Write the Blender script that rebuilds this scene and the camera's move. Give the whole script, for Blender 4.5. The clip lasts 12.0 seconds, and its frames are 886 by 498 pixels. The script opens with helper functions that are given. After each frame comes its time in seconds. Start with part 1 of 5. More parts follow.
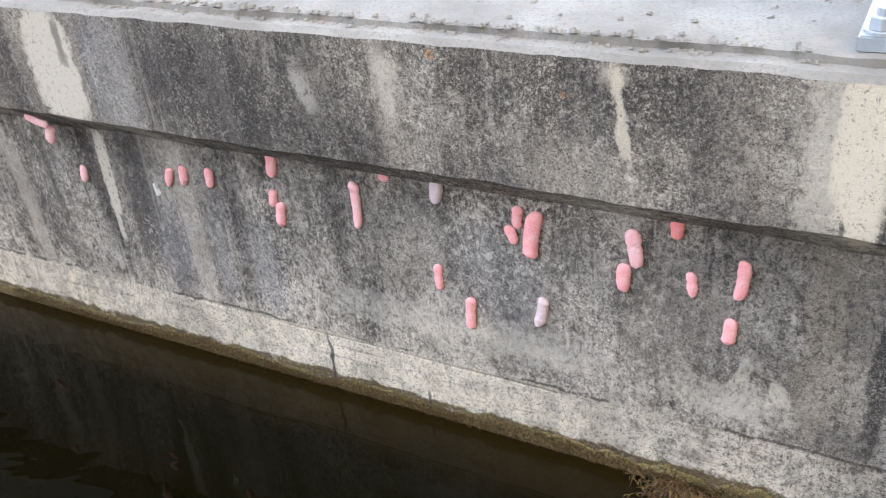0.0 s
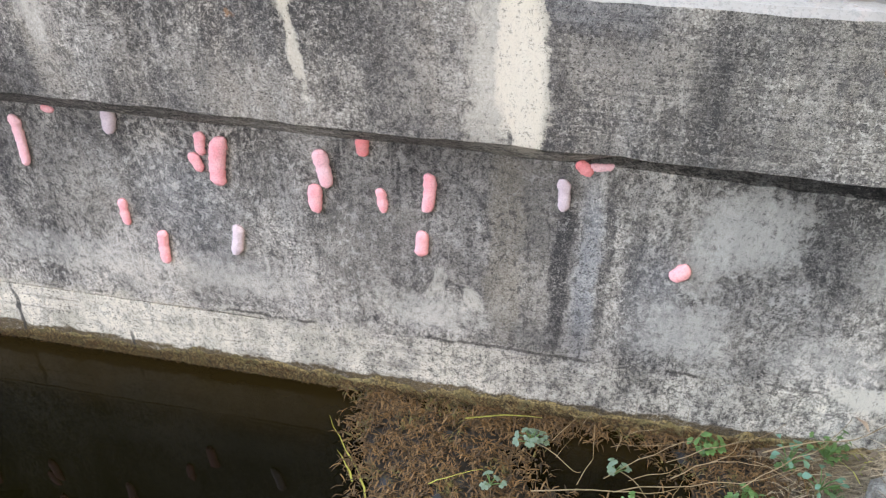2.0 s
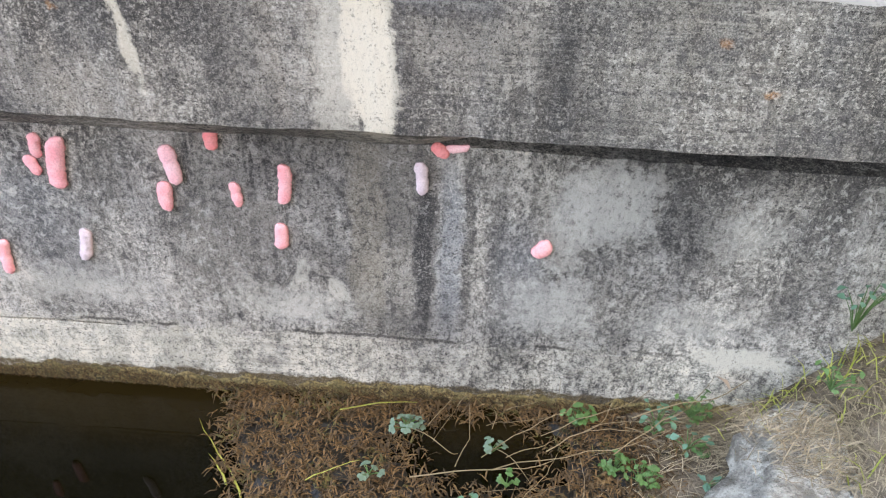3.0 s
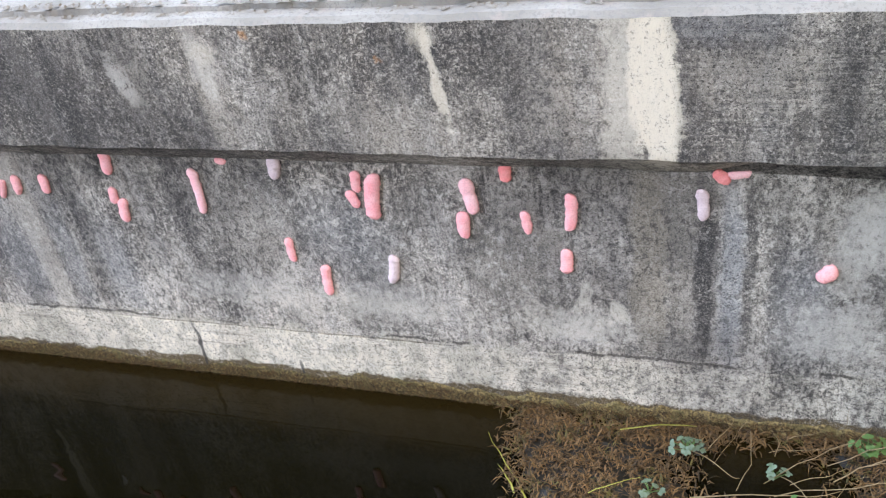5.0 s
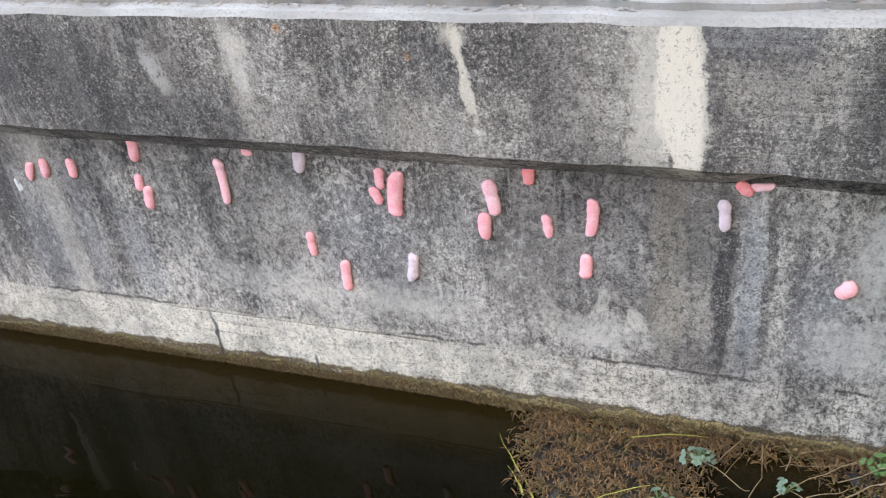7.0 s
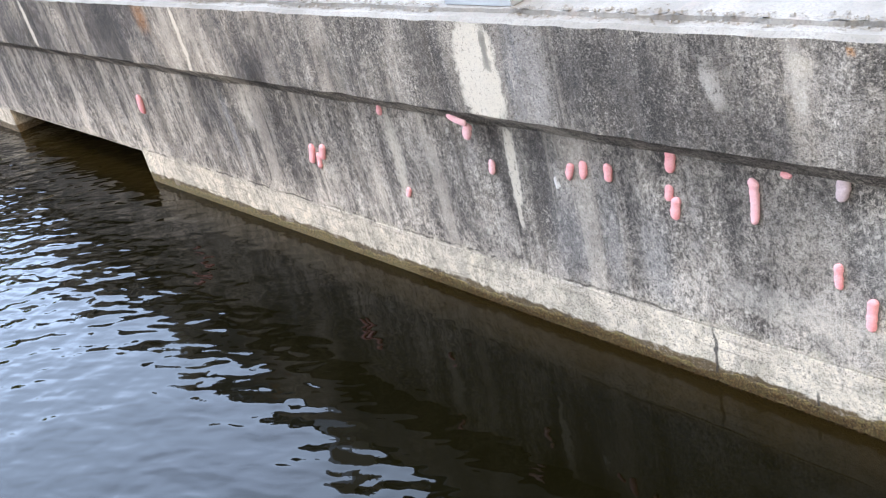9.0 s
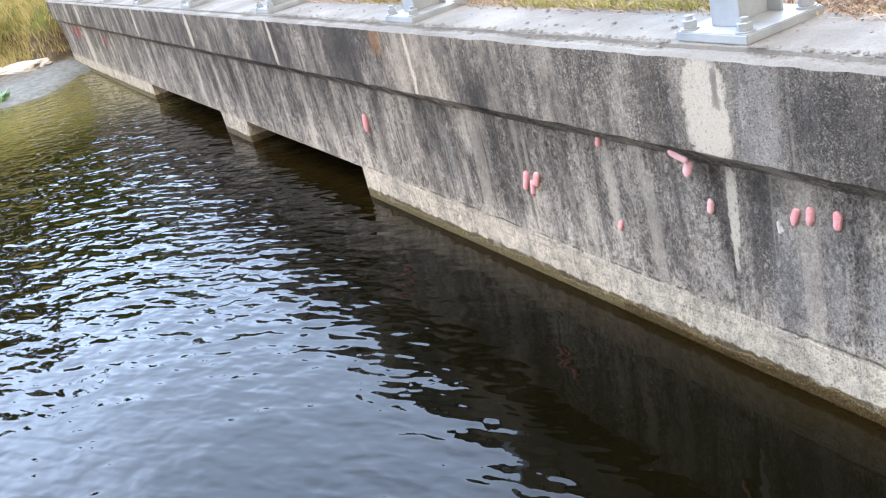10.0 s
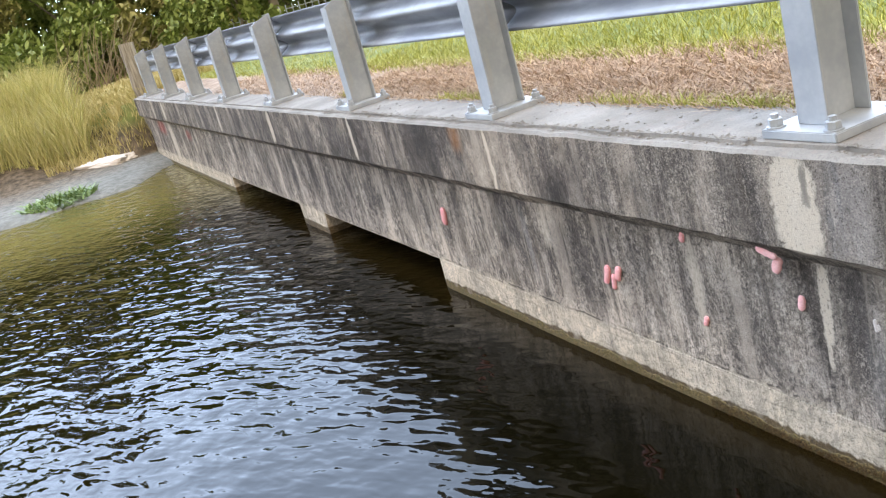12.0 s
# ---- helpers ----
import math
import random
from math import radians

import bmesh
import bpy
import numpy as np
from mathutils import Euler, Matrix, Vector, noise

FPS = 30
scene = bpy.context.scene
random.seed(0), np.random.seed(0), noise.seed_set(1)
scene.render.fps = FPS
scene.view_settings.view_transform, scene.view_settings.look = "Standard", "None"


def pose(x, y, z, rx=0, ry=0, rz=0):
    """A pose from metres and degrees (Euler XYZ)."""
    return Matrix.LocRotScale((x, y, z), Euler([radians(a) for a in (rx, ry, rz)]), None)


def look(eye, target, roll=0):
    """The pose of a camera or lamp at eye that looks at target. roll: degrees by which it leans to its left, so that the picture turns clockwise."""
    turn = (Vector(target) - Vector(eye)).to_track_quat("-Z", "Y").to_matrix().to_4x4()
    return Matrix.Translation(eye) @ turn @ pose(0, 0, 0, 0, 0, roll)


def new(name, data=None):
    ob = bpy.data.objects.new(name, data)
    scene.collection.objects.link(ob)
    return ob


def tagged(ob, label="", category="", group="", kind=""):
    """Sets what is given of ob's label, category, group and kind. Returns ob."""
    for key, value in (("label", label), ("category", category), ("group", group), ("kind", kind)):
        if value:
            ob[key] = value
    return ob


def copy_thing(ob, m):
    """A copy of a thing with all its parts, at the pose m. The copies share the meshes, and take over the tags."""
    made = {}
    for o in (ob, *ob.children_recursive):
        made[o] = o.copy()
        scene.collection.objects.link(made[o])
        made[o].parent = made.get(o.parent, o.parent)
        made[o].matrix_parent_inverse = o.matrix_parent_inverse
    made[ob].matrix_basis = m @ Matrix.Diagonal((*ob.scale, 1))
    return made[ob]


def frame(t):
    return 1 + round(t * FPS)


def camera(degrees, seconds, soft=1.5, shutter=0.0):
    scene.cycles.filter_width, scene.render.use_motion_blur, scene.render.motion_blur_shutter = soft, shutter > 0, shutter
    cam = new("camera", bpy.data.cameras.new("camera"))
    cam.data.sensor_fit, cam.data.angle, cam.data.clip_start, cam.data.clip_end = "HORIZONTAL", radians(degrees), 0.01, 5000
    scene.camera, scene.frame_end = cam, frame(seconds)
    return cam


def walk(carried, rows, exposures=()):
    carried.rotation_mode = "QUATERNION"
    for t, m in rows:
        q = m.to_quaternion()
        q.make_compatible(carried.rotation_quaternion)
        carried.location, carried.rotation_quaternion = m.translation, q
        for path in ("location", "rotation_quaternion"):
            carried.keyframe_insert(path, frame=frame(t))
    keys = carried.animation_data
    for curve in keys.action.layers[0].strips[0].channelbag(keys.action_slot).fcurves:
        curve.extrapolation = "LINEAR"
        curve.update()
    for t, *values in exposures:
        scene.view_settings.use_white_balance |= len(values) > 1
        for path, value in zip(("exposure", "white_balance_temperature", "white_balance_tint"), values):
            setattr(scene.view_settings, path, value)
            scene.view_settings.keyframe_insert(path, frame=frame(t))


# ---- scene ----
cam = camera(51.0, 12.0, soft=1.2)
PATH = [
    (0, (1.849, -1.491, 1.547), (0.984, -0.016, 0.51), -5.9),
    (0.5, (1.86, -1.468, 1.536), (1.087, 0.025, 0.453), -6.1),
    (1, (1.87, -1.455, 1.539), (1.177, 0.032, 0.394), -5.8),
    (1.5, (1.895, -1.443, 1.538), (1.379, 0.082, 0.351), -2.8),
    (2, (1.927, -1.415, 1.539), (1.605, 0.138, 0.321), 0.0),
    (2.5, (1.96, -1.387, 1.532), (1.803, 0.171, 0.288), 0.9),
    (2.7, (1.964, -1.379, 1.533), (1.898, 0.177, 0.278), 2.0),
    (4.3, (1.931, -1.469, 1.55), (1.577, 0.108, 0.372), -5.0),
    (4.5, (1.94, -1.499, 1.568), (1.456, 0.055, 0.406), -7.5),
    (5, (1.938, -1.514, 1.576), (1.32, 0.012, 0.44), -9.6),
    (5.5, (1.935, -1.519, 1.578), (1.335, 0.013, 0.44), -8.2),
    (6, (1.933, -1.513, 1.573), (1.383, 0.035, 0.433), -6.3),
    (6.5, (1.934, -1.512, 1.577), (1.376, 0.031, 0.434), -6.4),
    (6.7, (1.934, -1.52, 1.572), (1.36, 0.025, 0.438), -6.6),
    (8.3, (1.862, -1.605, 1.584), (0.673, -0.347, 0.583), -13.0),
    (8.5, (1.854, -1.617, 1.588), (0.607, -0.4, 0.605), -13.2),
    (9, (1.833, -1.669, 1.605), (0.398, -0.619, 0.69), -14.5),
    (9.5, (1.839, -1.688, 1.617), (0.264, -0.79, 0.775), -14.9),
    (10, (1.836, -1.73, 1.631), (0.149, -0.977, 0.864), -14.7),
    (10.5, (1.833, -1.751, 1.661), (0.076, -1.108, 0.953), -15.5),
    (11, (1.826, -1.748, 1.674), (0.06, -1.048, 1.049), -15.5),
    (11.5, (1.826, -1.768, 1.687), (0.055, -1.073, 1.07), -15.9),
    (12, (1.825, -1.771, 1.682), (0.036, -1.075, 1.118), -15.7),
]
# the camera stops down and warms its white balance as the verge comes in
EXPOSURES = [(0, -0.52, 7000, 10), (2.5, -0.30, 6820, 10), (5.5, -0.37, 6700, 10), (6.5, -0.41, 6700, 10), (8.5, -0.13, 6800, 10), (9.5, -0.22, 6800, 10),
             (10.5, -0.43, 6820, 10), (12, -0.62, 7100, 10)]
walk(cam, [(t, look(eye, target, roll)) for t, eye, target, roll in PATH], EXPOSURES)

# ---- world, sun and exposure ----
SUN_AZIMUTH, SUN_HEIGHT = -12.0, 46.0
world = bpy.data.worlds.new("sky")
scene.world = world
world.use_nodes = True
wn = world.node_tree
sky = wn.nodes.new("ShaderNodeTexSky")
sky.sky_type = "NISHITA"
sky.sun_disc = False
sky.sun_elevation = radians(SUN_HEIGHT)
sky.sun_rotation = radians(90 - SUN_AZIMUTH)
sky.air_density, sky.dust_density, sky.ozone_density = 1.0, 4.5, 1.2
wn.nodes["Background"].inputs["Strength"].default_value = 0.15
# thin broken cloud over the blue
cloud = wn.nodes.new("ShaderNodeTexNoise")
cloud.inputs["Scale"].default_value, cloud.inputs["Detail"].default_value = 2.2, 5.0
veil = wn.nodes.new("ShaderNodeMapRange")
veil.inputs["From Min"].default_value, veil.inputs["From Max"].default_value = 0.35, 0.68
veil.inputs["To Min"].default_value, veil.inputs["To Max"].default_value = 0.42, 0.76
white = wn.nodes.new("ShaderNodeMix")
white.data_type = "RGBA"
wn.links.new(wn.nodes.new("ShaderNodeTexCoord").outputs["Generated"], cloud.inputs["Vector"])
wn.links.new(cloud.outputs["Fac"], veil.inputs["Value"])
wn.links.new(veil.outputs["Result"], white.inputs[0])
az, el = radians(SUN_AZIMUTH), radians(SUN_HEIGHT)
toward = Vector((math.cos(az) * math.cos(el), math.sin(az) * math.cos(el), math.sin(el)))
# sky opposite the sun is brightened and blued to light up the water's reflection
antisun = wn.nodes.new("ShaderNodeVectorMath")
antisun.operation = "DOT_PRODUCT"
antisun.inputs[1].default_value = Vector((-toward.x, -toward.y, 0.45)).normalized()
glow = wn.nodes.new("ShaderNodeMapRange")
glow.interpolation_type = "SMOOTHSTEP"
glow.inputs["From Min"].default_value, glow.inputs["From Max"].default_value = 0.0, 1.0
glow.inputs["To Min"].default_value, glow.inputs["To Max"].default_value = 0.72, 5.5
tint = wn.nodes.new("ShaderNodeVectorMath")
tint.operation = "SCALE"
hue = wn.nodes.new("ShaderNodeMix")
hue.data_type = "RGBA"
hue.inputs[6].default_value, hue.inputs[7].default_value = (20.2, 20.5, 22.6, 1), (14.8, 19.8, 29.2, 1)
wn.links.new(antisun.outputs["Value"], hue.inputs[0])
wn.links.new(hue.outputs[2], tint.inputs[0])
wn.links.new(wn.nodes["Texture Coordinate"].outputs["Generated"], antisun.inputs[0])
wn.links.new(antisun.outputs["Value"], glow.inputs["Value"])
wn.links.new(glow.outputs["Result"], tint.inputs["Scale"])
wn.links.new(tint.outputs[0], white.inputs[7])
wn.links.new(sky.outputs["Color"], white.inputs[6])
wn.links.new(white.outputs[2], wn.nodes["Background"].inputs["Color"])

sun = new("sun", bpy.data.lights.new("sun", "SUN"))
sun.data.energy, sun.data.angle, sun.data.color = 2.3, radians(16), (1.0, 0.87, 0.66)
sun.matrix_world = look(toward * 60, (0, 0, 0))


# ---- material helpers ----
class Nodes:
    """A material's node tree with short ways to add nodes."""

    def __init__(self, name):
        self.mat = bpy.data.materials.new(name)
        self.mat.use_nodes = True
        self.tree = self.mat.node_tree
        self.bsdf = self.tree.nodes["Principled BSDF"]

    def link(self, a, b):
        self.tree.links.new(a, b)

    def put(self, socket, value):
        if isinstance(value, (int, float)):
            socket.default_value = value
        elif isinstance(value, (tuple, list)):
            socket.default_value = (*value, 1.0)[:4] if len(socket.default_value) == 4 else value
        else:
            self.link(value, socket)

    def math(self, op, a, b=0.0, clamp=False):
        n = self.tree.nodes.new("ShaderNodeMath")
        n.operation, n.use_clamp = op, clamp
        self.put(n.inputs[0], a)
        self.put(n.inputs[1], b)
        return n.outputs[0]

    def position(self):
        return self.tree.nodes.new("ShaderNodeNewGeometry").outputs["Position"]

    def objco(self):
        return self.tree.nodes.new("ShaderNodeTexCoord").outputs["Object"]

    def scaled(self, vec, s):
        n = self.tree.nodes.new("ShaderNodeVectorMath")
        n.operation = "MULTIPLY"
        self.link(vec, n.inputs[0])
        n.inputs[1].default_value = s
        return n.outputs[0]

    def split(self, vec):
        n = self.tree.nodes.new("ShaderNodeSeparateXYZ")
        self.link(vec, n.inputs[0])
        return n.outputs

    def noise(self, vec, scale, detail=4.0, rough=0.55, warp=0.0):
        n = self.tree.nodes.new("ShaderNodeTexNoise")
        self.link(vec, n.inputs["Vector"])
        n.inputs["Scale"].default_value = scale
        n.inputs["Detail"].default_value = detail
        n.inputs["Roughness"].default_value = rough
        n.inputs["Distortion"].default_value = warp
        return n.outputs["Fac"]

    def voronoi(self, vec, scale):
        n = self.tree.nodes.new("ShaderNodeTexVoronoi")
        self.link(vec, n.inputs["Vector"])
        n.inputs["Scale"].default_value = scale
        return n.outputs["Distance"]

    def step(self, value, low, high):
        n = self.tree.nodes.new("ShaderNodeMapRange")
        n.interpolation_type = "SMOOTHSTEP"
        self.put(n.inputs["Value"], value)
        n.inputs["From Min"].default_value, n.inputs["From Max"].default_value = low, high
        return n.outputs["Result"]

    def mix(self, fac, a, b, kind="MIX"):
        n = self.tree.nodes.new("ShaderNodeMix")
        n.data_type, n.blend_type = "RGBA", kind
        self.put(n.inputs[0], fac)
        self.put(n.inputs[6], a)
        self.put(n.inputs[7], b)
        return n.outputs[2]

    def random(self):
        return self.tree.nodes.new("ShaderNodeObjectInfo").outputs["Random"]

    def island(self):
        return self.tree.nodes.new("ShaderNodeNewGeometry").outputs["Random Per Island"]

    def bump(self, height, strength, distance):
        n = self.tree.nodes.new("ShaderNodeBump")
        n.inputs["Strength"].default_value, n.inputs["Distance"].default_value = strength, distance
        self.link(height, n.inputs["Height"])
        self.link(n.outputs[0], self.bsdf.inputs["Normal"])

    def done(self, colour, rough=0.8, metal=0.0, spec=0.5):
        self.put(self.bsdf.inputs["Base Color"], colour)
        self.put(self.bsdf.inputs["Roughness"], rough)
        self.bsdf.inputs["Metallic"].default_value = metal
        self.bsdf.inputs["Specular IOR Level"].default_value = spec
        return self.mat


def stain_group():
    """A soft-edged upright stain: centre x and z, half width, half height, lean, softness."""
    g = bpy.data.node_groups.new("stain", "ShaderNodeTree")
    for nm in ("X", "Z", "Centre X", "Centre Z", "Half Width", "Half Height", "Lean", "Soft"):
        g.interface.new_socket(nm, in_out="INPUT", socket_type="NodeSocketFloat")
    g.interface.new_socket("Mask", in_out="OUTPUT", socket_type="NodeSocketFloat")
    i, o = g.nodes.new("NodeGroupInput"), g.nodes.new("NodeGroupOutput")

    def m(op, a, b):
        n = g.nodes.new("ShaderNodeMath")
        n.operation = op
        for s, v in zip(n.inputs, (a, b)):
            if isinstance(v, (int, float)):
                s.default_value = v
            else:
                g.links.new(v, s)
        return n.outputs[0]

    dz = m("SUBTRACT", i.outputs["Z"], i.outputs["Centre Z"])
    dx = m("SUBTRACT", m("SUBTRACT", i.outputs["X"], i.outputs["Centre X"]), m("MULTIPLY", dz, i.outputs["Lean"]))
    u = m("POWER", m("ABSOLUTE", m("DIVIDE", dx, i.outputs["Half Width"]), 0), 3)
    v = m("POWER", m("ABSOLUTE", m("DIVIDE", dz, i.outputs["Half Height"]), 0), 3)
    d = m("POWER", m("ADD", u, v), 0.3333)
    r = g.nodes.new("ShaderNodeMapRange")
    r.interpolation_type = "SMOOTHSTEP"
    g.links.new(d, r.inputs["Value"])
    g.links.new(m("ADD", 1.0, i.outputs["Soft"]), r.inputs["From Min"])
    g.links.new(m("SUBTRACT", 1.0, i.outputs["Soft"]), r.inputs["From Max"])
    g.links.new(r.outputs["Result"], o.inputs["Mask"])
    return g


STAIN = stain_group()


def weathered_concrete():
    """Dark, lichen-grained concrete with run-off streaks, lime patches and a bleached water-mark."""
    n = Nodes("weathered_concrete")
    p = n.position()
    x, y, z = n.split(p)
    wob = n.noise(p, 9.0, 5.0, 0.65)
    wob2 = n.noise(n.scaled(p, (1, 1, 0.25)), 38.0, 3.0, 0.6)
    xs = n.math("ADD", x, n.math("ADD", n.math("MULTIPLY", n.math("SUBTRACT", wob, 0.5), 0.05), n.math("MULTIPLY", n.math("SUBTRACT", wob2, 0.5), 0.03)))
    zs = n.math("ADD", z, n.math("MULTIPLY", n.math("SUBTRACT", wob, 0.5), 0.07))
    broad = n.noise(p, 2.3, 5.0, 0.65)
    mid = n.noise(p, 13.0, 6.0, 0.7, 0.4)
    grain = n.noise(p, 150.0, 5.0, 0.75)
    fine = n.noise(p, 420.0, 2.0, 0.6)
    streak = n.noise(n.scaled(p, (1, 1, 0.07)), 14.0, 4.0, 0.62)
    thin = n.noise(n.scaled(p, (1, 1, 0.06)), 55.0, 3.0, 0.6)
    upper = n.step(z, 0.70, 0.735)

    body = n.mix(n.step(broad, 0.3, 0.72), (0.125, 0.126, 0.126), (0.38, 0.377, 0.365))
    band = n.mix(n.step(broad, 0.3, 0.72), (0.062, 0.062, 0.060), (0.160, 0.158, 0.150))
    c = n.mix(upper, body, band)
    c = n.mix(n.math("MULTIPLY", n.step(streak, 0.52, 0.66), n.math("SUBTRACT", 0.62, n.math("MULTIPLY", upper, 0.34))), c, (0.34, 0.345, 0.35))
    c = n.mix(n.math("MULTIPLY", n.step(streak, 0.46, 0.36), 0.85), c, (0.032, 0.033, 0.037))
    c = n.mix(n.math("MULTIPLY", n.step(thin, 0.55, 0.66), 0.45), c, (0.36, 0.36, 0.36))
    c = n.mix(n.math("MULTIPLY", n.step(thin, 0.45, 0.36), 0.5), c, (0.04, 0.04, 0.042))
    # farther along, the run-off is heavier and browner
    farther = n.step(x, 0.4, -1.8)
    flake = n.noise(n.scaled(p, (1, 1, 0.28)), 15.0, 7.0, 0.72, 0.2)
    c = n.mix(n.math("MULTIPLY", n.math("ADD", 0.35, n.math("MULTIPLY", farther, 0.65)), n.math("MULTIPLY", n.step(flake, 0.475, 0.43), 0.8)), c, (0.036, 0.030, 0.026))
    c = n.mix(n.math("MULTIPLY", n.math("MULTIPLY", farther, n.step(flake, 0.535, 0.57)), n.math("SUBTRACT", 0.72, n.math("MULTIPLY", upper, 0.4))), c, (0.44, 0.42, 0.385))
    blotch = n.noise(n.scaled(p, (1, 1, 0.42)), 3.8, 8.0, 0.72, 0.3)
    c = n.mix(n.math("MULTIPLY", farther, n.math("MULTIPLY", n.step(blotch, 0.51, 0.45), 0.72)), c, (0.030, 0.027, 0.025))
    c = n.mix(n.math("MULTIPLY", farther, n.math("MULTIPLY", n.step(blotch, 0.53, 0.60), n.math("SUBTRACT", 0.65, n.math("MULTIPLY", upper, 0.30)))), c, (0.42, 0.405, 0.375))
    # pale lichen bloom
    zone = n.noise(p, 4.2, 4.0, 0.6)
    lichen = n.noise(p, 26.0, 10.0, 0.80, 0.3)
    bloom = n.math("MULTIPLY", n.step(zone, 0.42, 0.60), n.step(lichen, 0.51, 0.565))
    c = n.mix(n.math("MULTIPLY", bloom, n.math("SUBTRACT", 0.85, n.math("MULTIPLY", upper, 0.5))), c, (0.50, 0.495, 0.475))
    # pale crust that thickens to the foot of the wall
    foot = n.math("MULTIPLY", n.step(z, 0.42, 0.18), n.step(n.math("ADD", n.math("MULTIPLY", mid, 0.35), n.math("MULTIPLY", lichen, 0.65)), 0.47, 0.54))
    c = n.mix(n.math("MULTIPLY", foot, 0.8), c, (0.50, 0.49, 0.47))

    cloudy = n.noise(n.scaled(p, (1, 1, 0.6)), 8.5, 6.0, 0.62, 0.6)
    c = n.mix(n.math("MULTIPLY", n.step(cloudy, 0.50, 0.40), 0.50), c, (0.055, 0.056, 0.060))
    c = n.mix(n.math("MULTIPLY", n.step(cloudy, 0.54, 0.64), n.math("SUBTRACT", 0.55, n.math("MULTIPLY", upper, 0.28))), c, (0.44, 0.445, 0.445))
    # crisp lichen specks and dark pits, thick in some fields and thin in others
    coarse, close = n.noise(n.scaled(p, (1, 1, 0.7)), 88.0, 9.0, 0.84, 0.25), n.noise(p, 240.0, 4.0, 0.7)
    pit = n.math("ADD", n.math("MULTIPLY", coarse, n.math("SUBTRACT", 1.0, n.math("MULTIPLY", upper, 0.3))), n.math("MULTIPLY", close, n.math("MULTIPLY", upper, 0.3)))
    crust = n.step(n.noise(p, 5.5, 5.0, 0.68), 0.44, 0.60)
    grime = n.step(n.noise(n.scaled(p, (1, 1, 0.4)), 4.1, 5.0, 0.66), 0.42, 0.62)
    sparse = n.math("SUBTRACT", 1.0, n.math("ADD", n.math("MULTIPLY", farther, 0.45), n.math("MULTIPLY", upper, n.math("ADD", 0.35, n.math("MULTIPLY", n.step(x, 1.6, 1.85), 0.35)))))
    c = n.mix(n.math("MULTIPLY", n.step(pit, 0.525, 0.555), n.math("MULTIPLY", sparse, n.math("ADD", 0.14, n.math("MULTIPLY", crust, 0.60)))), c, (0.62, 0.61, 0.585))
    c = n.mix(n.math("MULTIPLY", n.step(pit, 0.47, 0.448), n.math("ADD", 0.32, n.math("MULTIPLY", grime, 0.50))), c, (0.020, 0.020, 0.020))

    def stain(colour, amount, cx, cz, w, h, lean=0.0, soft=0.35, crust=False):
        nonlocal c
        k = n.tree.nodes.new("ShaderNodeGroup")
        k.node_tree = STAIN
        n.link(xs, k.inputs["X"])
        n.link(zs, k.inputs["Z"])
        for nm, v in zip(("Centre X", "Centre Z", "Half Width", "Half Height", "Lean", "Soft"), (cx, cz, w, h, lean, soft)):
            k.inputs[nm].default_value = v
        if crust or colour in (LIME, CREAM, PALE):
            over.append((k.outputs["Mask"], amount, colour))
        else:
            c = n.mix(n.math("MULTIPLY", k.outputs["Mask"], amount), c, colour)

    over = []
    LIME, CREAM, PALE, DARK, BLUE, RUST, GREY = (0.54, 0.54, 0.50), (0.60, 0.585, 0.52), (0.50, 0.51, 0.505), (0.028, 0.029, 0.033), (0.22, 0.24, 0.27), (0.30, 0.15, 0.05), (0.27, 0.265, 0.25)
    # upper band: dark fields first, then lime runs under the posts
    stain(DARK, 0.55, 0.45, 0.87, 0.22, 0.13, soft=0.6)
    stain(BLUE, 0.7, 0.20, 0.86, 0.07, 0.16, soft=0.6)
    stain(DARK, 0.6, -0.12, 0.87, 0.035, 0.17, soft=0.5)
    stain(GREY, 0.6, -0.07, 0.87, 0.03, 0.17, soft=0.5)
    stain(LIME, 0.95, 0.026, 0.86, 0.084, 0.15, -0.06, 0.2)
    stain(DARK, 0.55, 0.062, 0.955, 0.012, 0.06, soft=0.6)
    stain(GREY, 0.6, 1.66, 0.87, 0.09, 0.17, soft=0.7)
    stain(LIME, 0.6, 1.735, 0.87, 0.05, 0.18, soft=0.8)
    stain(CREAM, 0.95, 1.780, 0.87, 0.043, 0.19, -0.05, 0.45)
    stain(GREY, 0.6, 1.93, 0.94, 0.10, 0.09, soft=0.6)
    stain(BLUE, 0.6, 1.90, 0.99, 0.09, 0.035, soft=0.6)
    stain(DARK, 0.45, 2.07, 0.85, 0.028, 0.18, soft=0.6)
    stain(DARK, 0.4, 2.35, 0.76, 0.30, 0.04, soft=0.6)
    stain(GREY, 0.3, 2.30, 0.90, 0.18, 0.16, soft=0.6)
    stain(DARK, 0.45, 2.62, 0.86, 0.14, 0.18, soft=0.8)
    stain(CREAM, 0.7, 1.400, 0.90, 0.011, 0.11, -0.12, 0.6)
    stain(CREAM, 0.4, 1.390, 0.975, 0.022, 0.03, soft=0.7)
    stain(GREY, 0.55, 0.765, 0.88, 0.035, 0.06, soft=0.8)
    stain(GREY, 0.7, 0.935, 0.86, 0.025, 0.13, soft=0.6)
    stain(CREAM, 0.35, 0.94, 0.94, 0.03, 0.025, soft=0.6)
    stain(GREY, 0.55, 1.32, 0.79, 0.12, 0.05, soft=0.7)
    stain(GREY, 0.75, -1.77, 0.87, 0.06, 0.15, soft=0.5)
    stain(LIME, 0.95, -1.685, 0.86, 0.015, 0.16, soft=0.3)
    stain(RUST, 0.75, -1.99, 0.95, 0.05, 0.06, soft=0.7)
